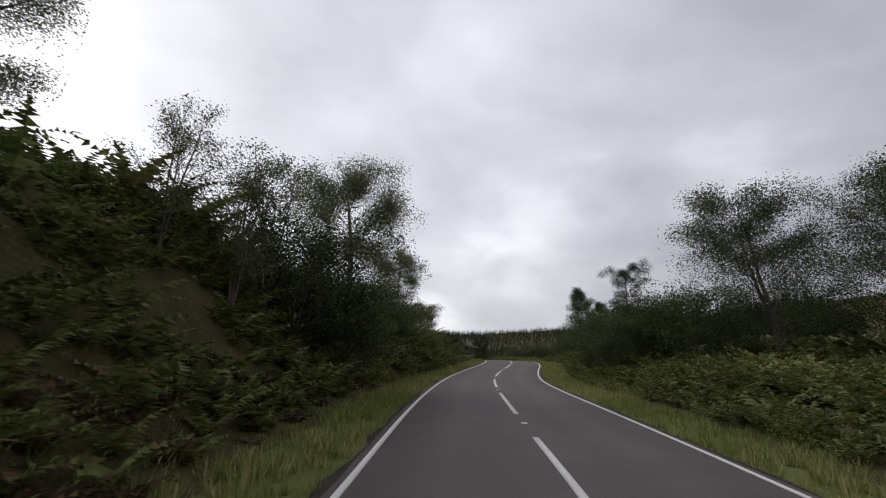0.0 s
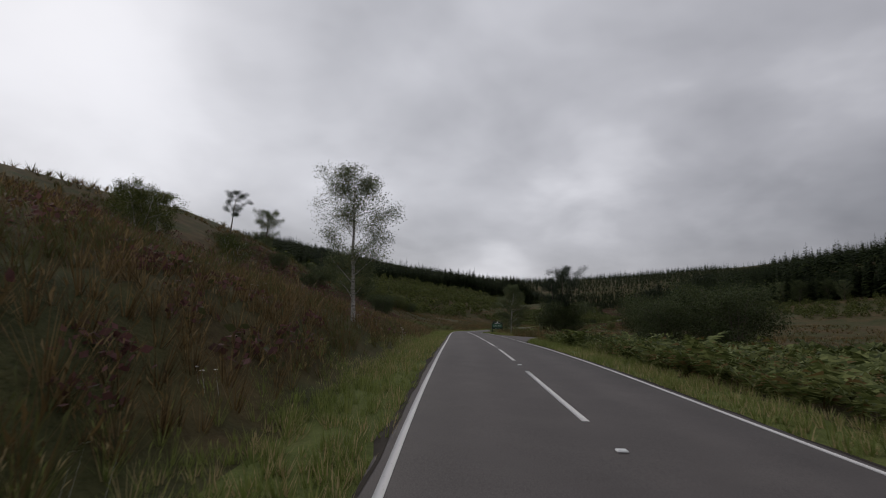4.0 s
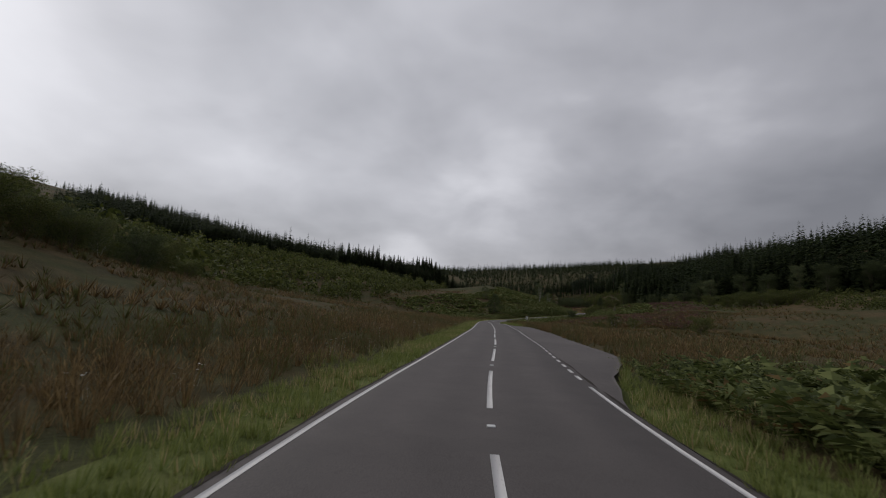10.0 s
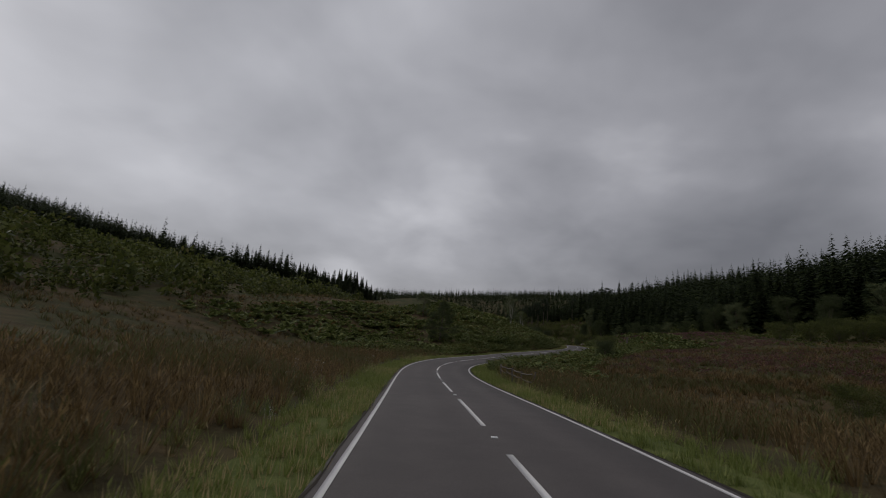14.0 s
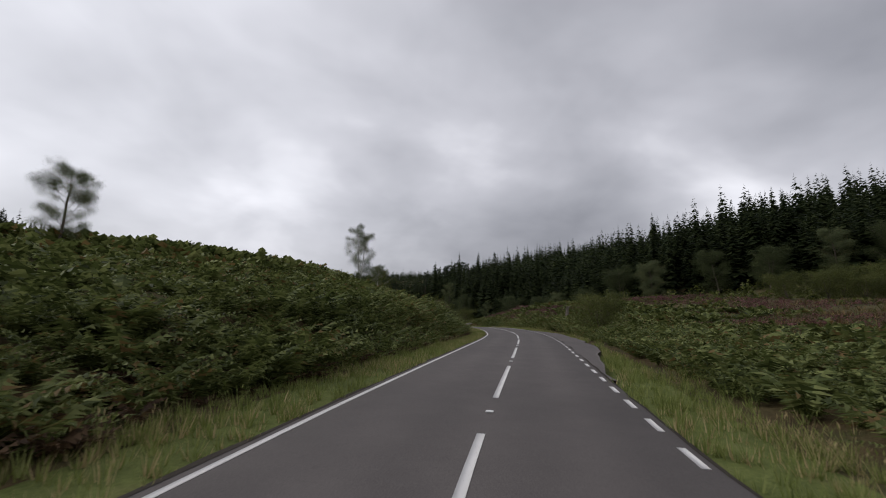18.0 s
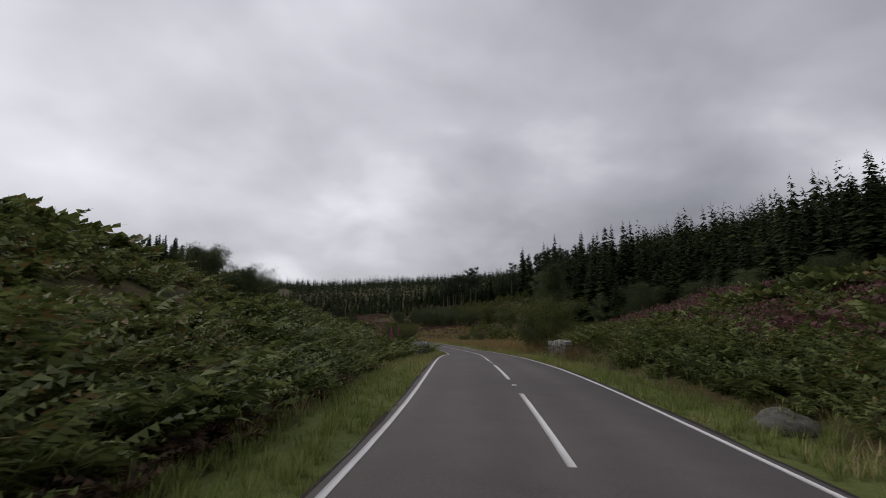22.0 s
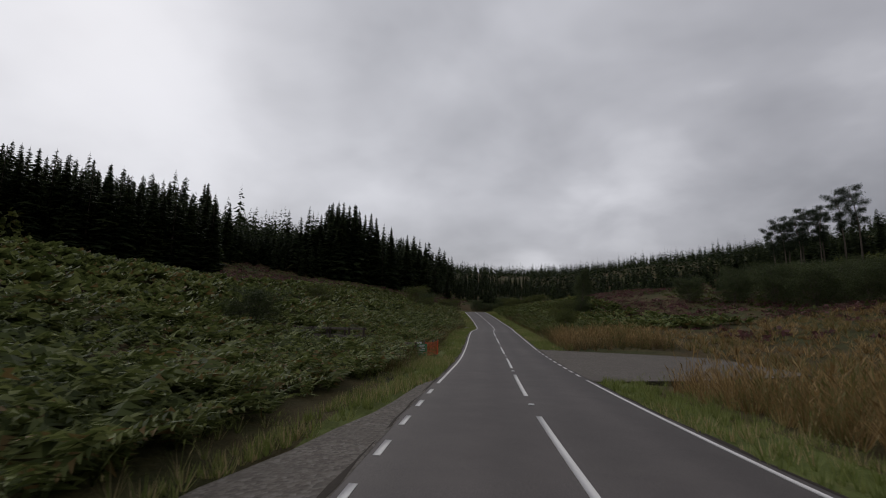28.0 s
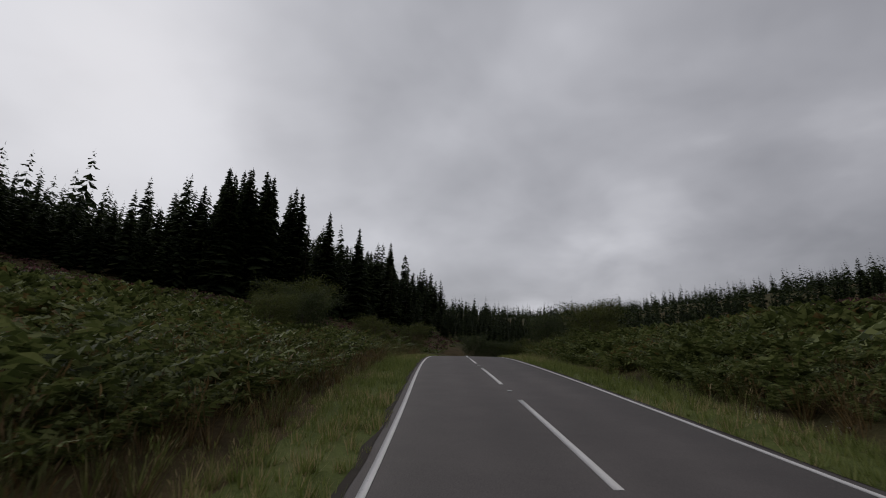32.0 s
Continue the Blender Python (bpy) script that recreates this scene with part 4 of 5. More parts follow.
planted("heather", "brown and purple heather cushions on the slope", "heather", HEATH, HEATHER,
        [(60, 150, 6, 40), (330, 398, -52, -17), (398, 444, -50, -18), (592, 690, -60, -26), (542, 690, 24, 50)], 0.55, 1.3, 10, 0.42, 7.0)
planted("heather", "pink-brown heather covering the knoll beside the road", "heather", HEATH, HEATHER,
        [(424, 478, -46, -9.5), (138, 160, 8, 24)], 1.3, 1.5, 12, 0.1, 7.0)
planted("heather", "low brown heather on the open hillside", "heather", HEATH, HEATHER,
        [(474, 538, 15, 50)], 0.7, 0.8, 17, 0.45, 6.0)
planted("moor_grass", "short tan grass on the open heath hillside", "grass", TUFT_FAR, MOOR,
        [(474, 540, 14, 52)], 1.3, 0.8, 18, 0.1, 6.0)

# ------------------------------------------------------------------ woods
FOREST_TREES = [conifer_arrays(200 + k, 15.5 + 1.5 * k, 7.4 + 0.6 * (k % 3), 26 + 2 * (k % 2), 8, 0.02 + 0.05 * (k % 3), 0.5 + 0.1 * (k % 2), 0, 0.5 + 0.13 * (k % 3), 0.3) for k in range(6)]
FAR_TREES = [conifer_arrays(210 + k, 16.5 + 1.6 * k, 10.0 + 0.5 * k, 13, 5, 0.02, 0.6) for k in range(4)]
RIDGE_TREES = [conifer_arrays(220 + k, 16.5 + 1.6 * k, 10.0 + 0.5 * k, 8, 4, 0.02, 0.6) for k in range(4)]


def wood_mass(name, label, spots, seed, scale=1.0, models=FOREST_TREES):
    rng = np.random.default_rng(seed)
    p = np.array(spots)
    p = np.column_stack([p, land(p[:, 0], p[:, 1]) - 0.3])
    sc = scale * np.clip(rng.normal(0.95, 0.16, len(p)), 0.5, 1.32)
    e = tagged(new(name), label, "woodland", kind="stuff")
    v, f = scatter([t[1] for t in models], p, sc, rng, 0.015, 0.12)
    shell("crown", raw_mesh("crown", v, f, CONIFER), e)
    return e


def fill(y0, y1, inner, outer, side, step, seed):
    """Places in a belt beside the valley's axis, between two distances that change along y."""
    rng = np.random.default_rng(seed)
    out = []
    for y in np.arange(y0, y1, step):
        ax = np.interp(y, AXIS_Y, AXIS_X)
        a, b = np.interp(y, *inner), np.interp(y, *outer)
        for v in np.arange(a, b, step):
            jy, jv = rng.uniform(-0.45, 0.45, 2) * step
            out.append((ax - side * (v + jv), y + jy))
    return out


def belt(edge, depth):
    return edge[0], [v + depth for v in edge[1]]


LEFT_EDGE = ([530, 560, 590, 612, 626, 650, 680, 720, 800, 900, 1100], [300, 240, 180, 140, 122, 90, 64, 55, 45, 40, 30])
RIGHT_EDGE = ([330, 400, 440, 470, 520, 560, 600, 660, 720, 800, 900, 1100], [190, 110, 80, 72, 72, 80, 104, 116, 112, 102, 95, 80])
wood_mass("conifer_wood", "dark spruce plantation along the ridge above the birch scrub", fill(530, 612, LEFT_EDGE, belt(LEFT_EDGE, 60), 1, 5.6, 21), 22, 0.8)
wood_mass("conifer_wood", "tall dark spruce block standing close above the road", fill(612, 642, LEFT_EDGE, belt(LEFT_EDGE, 26), 1, 4.3, 20) + fill(672, 800, LEFT_EDGE, belt(LEFT_EDGE, 26), 1, 4.3, 39), 19, 1.03)
wood_mass("conifer_wood", "lower dark spruce between the taller blocks", fill(642, 672, LEFT_EDGE, belt(LEFT_EDGE, 26), 1, 4.3, 38), 37, 0.72)
wood_mass("conifer_wood", "dark spruce plantation on the slope above the field", fill(330, 640, RIGHT_EDGE, belt(RIGHT_EDGE, 26), -1, 5.0, 23), 24)
wood_mass("conifer_wood", "thin line of spruce on the far slope", fill(640, 800, RIGHT_EDGE, belt(RIGHT_EDGE, 26), -1, 5.4, 43), 44, 0.62)
wood_mass("conifer_wood", "deep spruce wood behind the plantation edge", fill(560, 800, belt(LEFT_EDGE, 26), ([530, 620, 720, 800], [420, 470, 520, 560]), 1, 8.0, 28)
          + fill(330, 640, belt(RIGHT_EDGE, 26), ([330, 640], [250, 250]), -1, 7.0, 29), 30, 1.0, FAR_TREES)
wood_mass("conifer_wood", "spruce wood on the upper far slope", fill(640, 800, belt(RIGHT_EDGE, 26), ([640, 800], [340, 320]), -1, 8.0, 45), 46, 0.8, FAR_TREES)
wood_mass("conifer_wood", "distant dark forested hill closing the valley", fill(800, 1150, belt(LEFT_EDGE, 0), ([800, 1150], [640, 820]), 1, 12, 25)
          + fill(770, 1150, ([770, 830, 1150], [40, 0, 0]), ([770, 1150], [330, 420]), -1, 11, 26), 27, 0.72, RIDGE_TREES)
wood_mass("conifer_wood", "young dark conifers in the valley bottom beyond the crest", fill(726, 900, ([726, 800, 900], [8, 0, 0]), ([726, 800, 900], [60, 52, 45]), 1, 5.5, 61)
          + fill(726, 900, ([726, 800, 900], [8, 0, 0]), ([726, 900], [110, 100]), -1, 6.5, 62), 63, 0.42)
wood_mass("conifer_wood", "dark forest on the farthest ridge", fill(1150, 1640, ([1150, 1640], [0, 0]), ([1150, 1640], [360, 420]), 1, 15, 47)
          + fill(1150, 1640, ([1150, 1640], [0, 0]), ([1150, 1640], [420, 480]), -1, 15, 48), 49, 0.9, RIDGE_TREES)

SCRUB_TREES = [cushion(300 + k, 170, 1.9, 3.6, 0.62) for k in range(5)]


def scrub_mass(name, label, spots, seed, scale=1.0):
    rng = np.random.default_rng(seed)
    p = np.array(spots)
    p = np.column_stack([p, land(p[:, 0], p[:, 1]) - 0.1])
    v, f = scatter(SCRUB_TREES, p, scale * rng.uniform(0.4, 1.45, len(p)), rng, 0.05, 0.35)
    e = tagged(new(name), label, "shrubs", kind="stuff")
    shell("leaves", raw_mesh("leaves", v, f, SCRUB), e)
    return e


scrub_mass("birch_scrub", "young birch scrub covering the rising hillside", fill(215, 590, ([215, 300, 400, 570], [56, 50, 66, 90]), ([215, 300, 400, 480, 560, 600], [190, 190, 210, 230, 250, 170]), 1, 6.0, 31), 32, 1.2)
scrub_mass("birch_scrub", "scattered bushes along the foot of the forest", fill(300, 720, ([300, 400, 440, 470, 560, 600, 720], [120, 85, 52, 44, 48, 75, 95]), belt(RIGHT_EDGE, 2), -1, 5.6, 33), 34, 0.75)


def cover(name, label, category, templates, mat, spots, seed, size):
    """Low plants on the open slopes further from the road."""
    rng = np.random.default_rng(seed)
    p = np.array(spots)
    _, d, _ = road_coords(p[:, 0], p[:, 1])
    p = p[(np.abs(d) > 22) & (patchy(p[:, 0], p[:, 1], 9.0, seed) > rng.uniform(0.0, 0.42, len(p)))]
    p = np.column_stack([p, land(p[:, 0], p[:, 1]) - 0.08])
    v, f = scatter(templates, p, size * rng.uniform(0.6, 1.25, len(p)), rng, 0.1, 0.3)
    tagged(shell(name, raw_mesh(name, v, f, mat)), label, category, kind="stuff")


cover("heather", "rough brown heather on the slope below the spruce wood", "heather", HEATH_FAR, HEATHER,
      fill(560, 760, ([560, 760], [24, 22]), belt(LEFT_EDGE, 3), 1, 2.3, 51), 52, 0.9)
cover("bracken", "green bracken patches on the slope below the spruce wood", "bracken", HEATH_FAR, BRACKEN,
      fill(480, 760, ([480, 760], [26, 20]), ([480, 560, 600, 640, 700, 760], [120, 140, 120, 95, 62, 50]), 1, 2.4, 53), 54, 0.85)
cover("heather", "rough brown heather on the open slope below the forest", "heather", HEATH_FAR, HEATHER,
      fill(560, 780, ([560, 780], [24, 20]), belt(RIGHT_EDGE, 3), -1, 2.6, 55), 56, 0.9)
cover("bracken", "green bracken and bilberry on the open slope below the forest", "bracken", HEATH_FAR, SCRUB,
      fill(370, 780, ([370, 440, 560, 780], [30, 30, 50, 20]), belt(RIGHT_EDGE, 3), -1, 2.3, 57), 58, 0.85)
cover("moor_grass", "straw-coloured grass on the level ground before the hills", "grass", TUFT_FAR, MOOR,
      fill(100, 400, ([100, 400], [45, 45]), ([100, 400], [62, 58]), 1, 1.5, 59) + fill(100, 380, ([100, 380], [45, 40]), ([100, 380], [110, 90]), -1, 1.9, 60), 61, 1.3)


# ------------------------------------------------------------------ flowers
def umbel(seed, stems, height, head, petals, spread=0.12):
    """Thin stems with flat heads of small petals."""
    rng = np.random.default_rng(seed)
    vs = []
    for _ in range(stems):
        x, y = rng.normal(0, spread, 2)
        h = height * rng.uniform(0.7, 1.1)
        vs += [(x - 0.006, y, 0), (x + 0.006, y, 0), (x, y, h)]
        for _ in range(petals):
            a, r = rng.uniform(0, 6.28), head * rng.uniform(0.1, 1.0)
            cx, cy = x + math.cos(a) * r, y + math.sin(a) * r
            q = head * 0.4
            vs += [(cx - q, cy, h - r * 0.2), (cx + q, cy - q * 0.5, h - r * 0.2), (cx, cy + q, h - r * 0.2 + q * 0.6)]
    v = np.array(vs)
    return v, np.arange(len(v)).reshape(-1, 3)


DAISY = [umbel(600 + k, 4, 0.4, 0.03, 5) for k in range(3)]
PARSLEY = [umbel(610 + k, 3, 0.95, 0.06, 9, 0.2) for k in range(3)]
planted("wild_flowers", "small white daisies scattered along the verge", "flowers", DAISY, FLOWER,
        [(470, 510, -5.4, -4.0), (575, 640, -4.8, -3.8), (20, 60, -4.8, -3.8), (190, 330, 4.2, 5.0)], 0.5, 0.62, 71, 0.5)
planted("wild_flowers", "faded white umbel flowers standing in the moor grass", "flowers", PARSLEY, FLOWER,
        [(150, 330, 5.0, 8.0), (330, 350, 5.0, 6.0), (60, 100, 5.0, 8.0), (532, 548, -10, -5.4), (474, 512, -8, -5.2)], 0.3, 0.7, 72, 0.5)

# ------------------------------------------------------------------ roadside things
GREENBOARD = plain("green_board", (0.045, 0.145, 0.085), 0.45, 0.4, 0.2)
GREENPOST = plain("dark_green_paint", (0.012, 0.034, 0.022), 0.5, 0.4, 0.3)
WHITE = plain("white_paint", (0.74, 0.74, 0.72), 0.5, 0.4, 0.15)
WOOD = bark_material("weathered_wood", (0.05, 0.042, 0.034), (0.15, 0.13, 0.108), (9, 9, 1.5))
DARKWOOD = bark_material("dark_wood", (0.025, 0.02, 0.016), (0.075, 0.06, 0.048), (9, 9, 1.5))
ORANGE = plain("orange_plastic", (0.72, 0.13, 0.035), 0.5, 0.4, 0.3)
BOARDGREEN = plain("notice_green", (0.035, 0.20, 0.085), 0.4, 0.4, 0.2)
PINK = plain("pink_flower", (0.50, 0.11, 0.27), 0.8, 0.1, 0.4)
YELLOW = plain("yellow_flower", (0.55, 0.36, 0.05), 0.8, 0.1, 0.3)
SKIN = plain("peach_print", (0.45, 0.24, 0.14), 0.5, 0.3, 0.2)


def thing_at(ob, s, d, turn=0.0, sink=0.0, flat=False):
    """Puts a thing beside the road; its own +y then looks along the road."""
    x, y = beside(s, d)
    z = float(land(np.array([x]), np.array([y]))[0]) - sink
    h = math.degrees(float(np.interp(s, ROAD_S, ROAD_H)))
    ob.matrix_world = pose(x, y, z, 0, 0, h + turn)
    return ob


def lettering(text, size, mat, parent, at, name="lettering"):
    cu = bpy.data.curves.new(name, "FONT")
    cu.body, cu.size, cu.extrude, cu.align_x, cu.align_y = text, size, 0.004, "CENTER", "CENTER"
    tmp = bpy.data.objects.new(name, cu)
    scene.collection.objects.link(tmp)
    me = bpy.data.meshes.new_from_object(tmp.evaluated_get(bpy.context.evaluated_depsgraph_get()))
    bpy.data.objects.remove(tmp)
    me.materials.clear()
    me.materials.append(mat)
    ob = attach(new(name, me), parent)
    ob.matrix_local = Matrix.Translation(at) @ pose(0, 0, 0, 90, 0, 0)
    return ob


def slab(size, at=(0, 0, 0), bevel=0.0, turn=None):
    bm = bmesh.new()
    box(bm, size, at, turn, bevel)
    return bm


# the green pass sign: boards face the coming traffic (-y)
def pass_sign(s, d, turn):
    e = tagged(new("road_sign"), "dark green wooden scenic route sign on two posts", "sign")
    for x in (-0.98, 0.98):
        part("post", slab((0.17, 0.17, 3.0), (x, 0.0, 0.75), 0.012), GREENPOST, e)
        part("post_cap", slab((0.2, 0.2, 0.05), (x, 0.0, 2.27), 0.01), GREENPOST, e)
    part("crossbar", slab((1.86, 0.07, 0.3), (0, -0.02, 1.42), 0.01), GREENPOST, e)
    main = part("board", slab((1.9, 0.06, 0.56), (0, -0.05, 1.86), 0.01), GREENBOARD, e, "mid-green name board")
    head = part("top_board", slab((1.84, 0.06, 0.5), (0, -0.04, 2.41), 0.01), GREENPOST, e)
    lettering("Dukes", 0.29, WHITE, main, (-0.37, -0.085, 1.86))
    lettering("Pass", 0.29, WHITE, main, (0.42, -0.085, 1.86))
    lettering("Scenic", 0.16, WHITE, e, (-0.24, -0.06, 1.42))
    lettering("Drive", 0.16, WHITE, e, (0.26, -0.06, 1.42))
    part("text_bar", slab((1.2, 0.012, 0.045), (0, -0.076, 2.36)), WHITE, head)
    part("text_bar", slab((0.95, 0.012, 0.045), (0, -0.076, 2.27)), WHITE, head)
    bm = bmesh.new()
    bmesh.ops.create_cone(bm, segments=18, radius1=0.13, radius2=0.13, depth=0.015, cap_ends=True, matrix=pose(0, -0.077, 2.53, 90, 0, 0))
    part("emblem", bm, WHITE, head)
    thing_at(e, s, d, turn, 0.25)


def marker_post(s, d, turn):
    e = tagged(new("sign_post"), "small white notice on a pale wooden post in the grass", "sign")
    part("post", slab((0.1, 0.1, 2.0), (0.12, 0, 0.8), 0.01), WOOD, e)
    plate = part("plate", slab((0.42, 0.03, 0.52), (-0.06, -0.07, 1.5), 0.008), WHITE, e)
    for k in range(4):
        part("text_bar", slab((0.28, 0.008, 0.04), (-0.06, -0.088, 1.65 - 0.1 * k)), GREENPOST, plate)
    thing_at(e, s, d, turn, 0.0)


def old_fence(s0, s1, d0, d1, n=5):
    e = tagged(new("fence"), "broken weathered wooden fence sagging beside the road", "fence")
    frng = np.random.default_rng(77)
    pts = []
    for k in range(n):
        f = k / (n - 1)
        x, y = beside(s0 + (s1 - s0) * f, d0 + (d1 - d0) * f)
        z = float(land(np.array([x]), np.array([y]))[0])
        pts.append(Vector((x, y, z)))
        h = 0.95 + frng.uniform(-0.15, 0.1)
        bm = slab((0.1, 0.1, h + 0.3), (0, 0, h / 2 - 0.15), 0.01)
        ob = part("post", bm, WOOD, e)
        ob.matrix_world = Matrix.Translation(pts[-1]) @ pose(0, 0, 0, frng.normal(0, 6), frng.normal(0, 6), frng.uniform(0, 90))
    for k in range(n - 1):
        for h in (0.45, 0.82):
            a, b = pts[k] + Vector((0, 0, h + frng.normal(0, 0.07))), pts[k + 1] + Vector((0, 0, h + frng.normal(0, 0.07)))
            v, f = tube([a, (a + b) / 2 + Vector((0, 0, -0.05)), b], [0.05, 0.045, 0.05], 6)
            shell("rail", raw_mesh("rail", v, f, WOOD), e)


def foot_rails(s, d, turn):
    """Post-and-rail sides of a small footbridge in the bracken."""
    e = tagged(new("footbridge"), "weathered timber footbridge with post-and-rail sides in the bracken", "bridge")
    for y in (0.0, 1.3):
        for x in (0, 1.8, 3.6, 5.4):
            part("post", slab((0.11, 0.11, 1.7), (x, y, 0.55), 0.01), DARKWOOD, e)
        for z in (0.8, 1.3):
            part("rail", slab((5.7, 0.05, 0.13), (2.7, y - 0.08, z), 0.008), WOOD, e)
    for k in range(27):
        part("plank", slab((0.19, 1.3, 0.05), (0.1 + 0.2 * k, 0.65, 0.22), 0.006), WOOD, e)
    thing_at(e, s, d, turn, 0.0)


def barrier_rail(s, d, turn):
    e = tagged(new("barrier"), "thick round timber rail on squat posts", "barrier")
    for x in (0.0, 2.4):
        part("post", slab((0.2, 0.2, 1.15), (x, 0, 0.4), 0.02), DARKWOOD, e)
    v, f = tube([(-0.3, -0.14, 0.85), (1.2, -0.14, 0.88), (2.9, -0.14, 0.84)], [0.085, 0.09, 0.085], 10)
    shell("rail", raw_mesh("rail", v, f, WOOD, True), e)
    thing_at(e, s, d, turn, 0.2)


def notice(s, d, turn):
    e = tagged(new("notice_board"), "green and white printed notice leaning on the barrier", "sign")
    bd = part("board", slab((0.62, 0.03, 0.95), (0, 0, 0.55), 0.006, pose(0, 0, 0, -6, 0, 0)), BOARDGREEN, e)
    part("panel", slab((0.3, 0.012, 0.36), (-0.1, -0.02, 0.3)), WHITE, bd, "white printed panel")
    part("picture", slab((0.2, 0.012, 0.34), (0.19, -0.02, 0.34)), SKIN, bd)
    for k in range(4):
        part("text_bar", slab((0.42, 0.01, 0.045), (-0.02, -0.022, 0.93 - 0.1 * k)), WHITE, bd)
    part("strip", slab((0.32, 0.02, 0.12), (-0.2, 0.02, 1.08)), WHITE, e)
    thing_at(e, s, d, turn, 0.26)


def mesh_fence(s, d, turn):
    """A short run of orange safety netting between posts."""
    e = tagged(new("safety_fence"), "orange plastic safety netting between wooden posts", "fence")
    for x in (0.0, 1.05, 1.5):
        part("post", slab((0.07, 0.07, 1.35), (x, 0.05, 0.55), 0.008), WOOD, e)
    nrng = np.random.default_rng(5)
    pieces = []
    for k in range(14):
        z = 0.06 + k * 0.083
        x = np.linspace(0, 1.5, 9)
        sag = -0.05 * np.sin(x / 1.5 * math.pi) + nrng.normal(0, 0.008, 9)
        pieces.append(tube(np.stack([x, 0.0 * x - 0.02 + nrng.normal(0, 0.01, 9), z + sag], -1), np.full(9, 0.011), 4))
    for k in range(31):
        z = np.linspace(0.06, 1.14, 5)
        x = 0.05 * k
        pieces.append(tube(np.stack([x + 0 * z, 0 * z - 0.02, z - 0.05 * math.sin(x / 1.5 * math.pi)], -1), np.full(5, 0.006), 4))
    v, f = joined(pieces)
    shell("netting", raw_mesh("netting", v, f, ORANGE), e)
    part("edge_band", slab((0.09, 0.03, 1.25), (1.5, -0.02, 0.62), 0.006), ORANGE, e)
    thing_at(e, s, d, turn, 0.28)


def boulder_mesh(seed, size, squash=0.55):
    bm = bmesh.new()
    bmesh.ops.create_icosphere(bm, subdivisions=3, radius=1.0)
    for v in bm.verts:
        n = noise.noise(v.co * 1.1 + Vector((seed * 3.1, 0, 0))) * 0.45 + noise.noise(v.co * 3.3 + Vector((0, seed, 0))) * 0.14
        v.co *= 1 + n
        v.co.z = max(v.co.z * squash, -0.25)
        v.co *= size
    return bm


def boulder(name, s, d, size, seed, label, squash=0.55, turn=0.0, mat=None):
    ob = part(name, boulder_mesh(seed, size, squash), mat or ROCK)
    for q in ob.data.polygons:
        q.use_smooth = True
    tagged(ob, label, "rock")
    thing_at(ob, s, d, turn, 0.02)


STONE_SHAPES = []
for k in range(7):
    bm = bmesh.new()
    bmesh.ops.create_cube(bm, size=1.0)
    srng = random.Random(400 + k)
    for v in bm.verts:
        v.co += Vector((srng.uniform(-0.13, 0.13), srng.uniform(-0.1, 0.1), srng.uniform(-0.13, 0.13)))
    bmesh.ops.bevel(bm, geom=list(bm.edges), offset=0.11, segments=1, affect="EDGES")
    me = bpy.data.meshes.new("stone")
    bm.to_mesh(me)
    bm.free()
    me.materials.append(STONE)
    STONE_SHAPES.append(me)


COPE_SHAPES = []
for me in STONE_SHAPES:
    cp = me.copy()
    cp.name = "cope_stone"
    cp.materials[0] = COPE
    COPE_SHAPES.append(cp)


def dry_wall(s0, s1, d, height, label, seed):
    """A drystone parapet: courses of rough stones and a row of larger cope stones."""
    e = tagged(new("stone_wall"), label, "wall")
    wr = random.Random(seed)
    z_at = 0.0
    course = 0
    while z_at < height:
        h = wr.uniform(0.11, 0.19)
        s = s0 - wr.uniform(0, 0.2)
        while s < s1:
            ln = wr.uniform(0.24, 0.5)
            x, y = beside(s + ln / 2, d + wr.uniform(-0.03, 0.03))
            ob = attach(new("stone", wr.choice(STONE_SHAPES)), e)
            zb = float(np.interp(s, ROAD_S, ROAD_Z)) - 0.12
            hd = math.degrees(float(np.interp(s, ROAD_S, ROAD_H))) + 90
            ob.matrix_world = pose(x, y, zb + z_at + h / 2, wr.uniform(-5, 5), wr.uniform(-5, 5), hd + wr.uniform(-6, 6)) @ Matrix.Diagonal((ln * 1.05, 0.46, h * 1.1, 1))
            s += ln
        z_at += h
        course += 1
    s = s0
    while s < s1:
        ln = wr.uniform(0.28, 0.55)
        h = wr.uniform(0.22, 0.42)
        x, y = beside(s + ln / 2, d + wr.uniform(-0.04, 0.04))
        ob = attach(new("cope_stone", wr.choice(COPE_SHAPES)), e)
        zb = float(np.interp(s, ROAD_S, ROAD_Z)) - 0.12
        hd = math.degrees(float(np.interp(s, ROAD_S, ROAD_H))) + 90
        ob.matrix_world = pose(x, y, zb + z_at + h * 0.4, wr.uniform(-14, 14), wr.uniform(-14, 14), hd + wr.uniform(-15, 15)) @ Matrix.Diagonal((ln * 1.1, 0.52, h, 1))
        s += ln


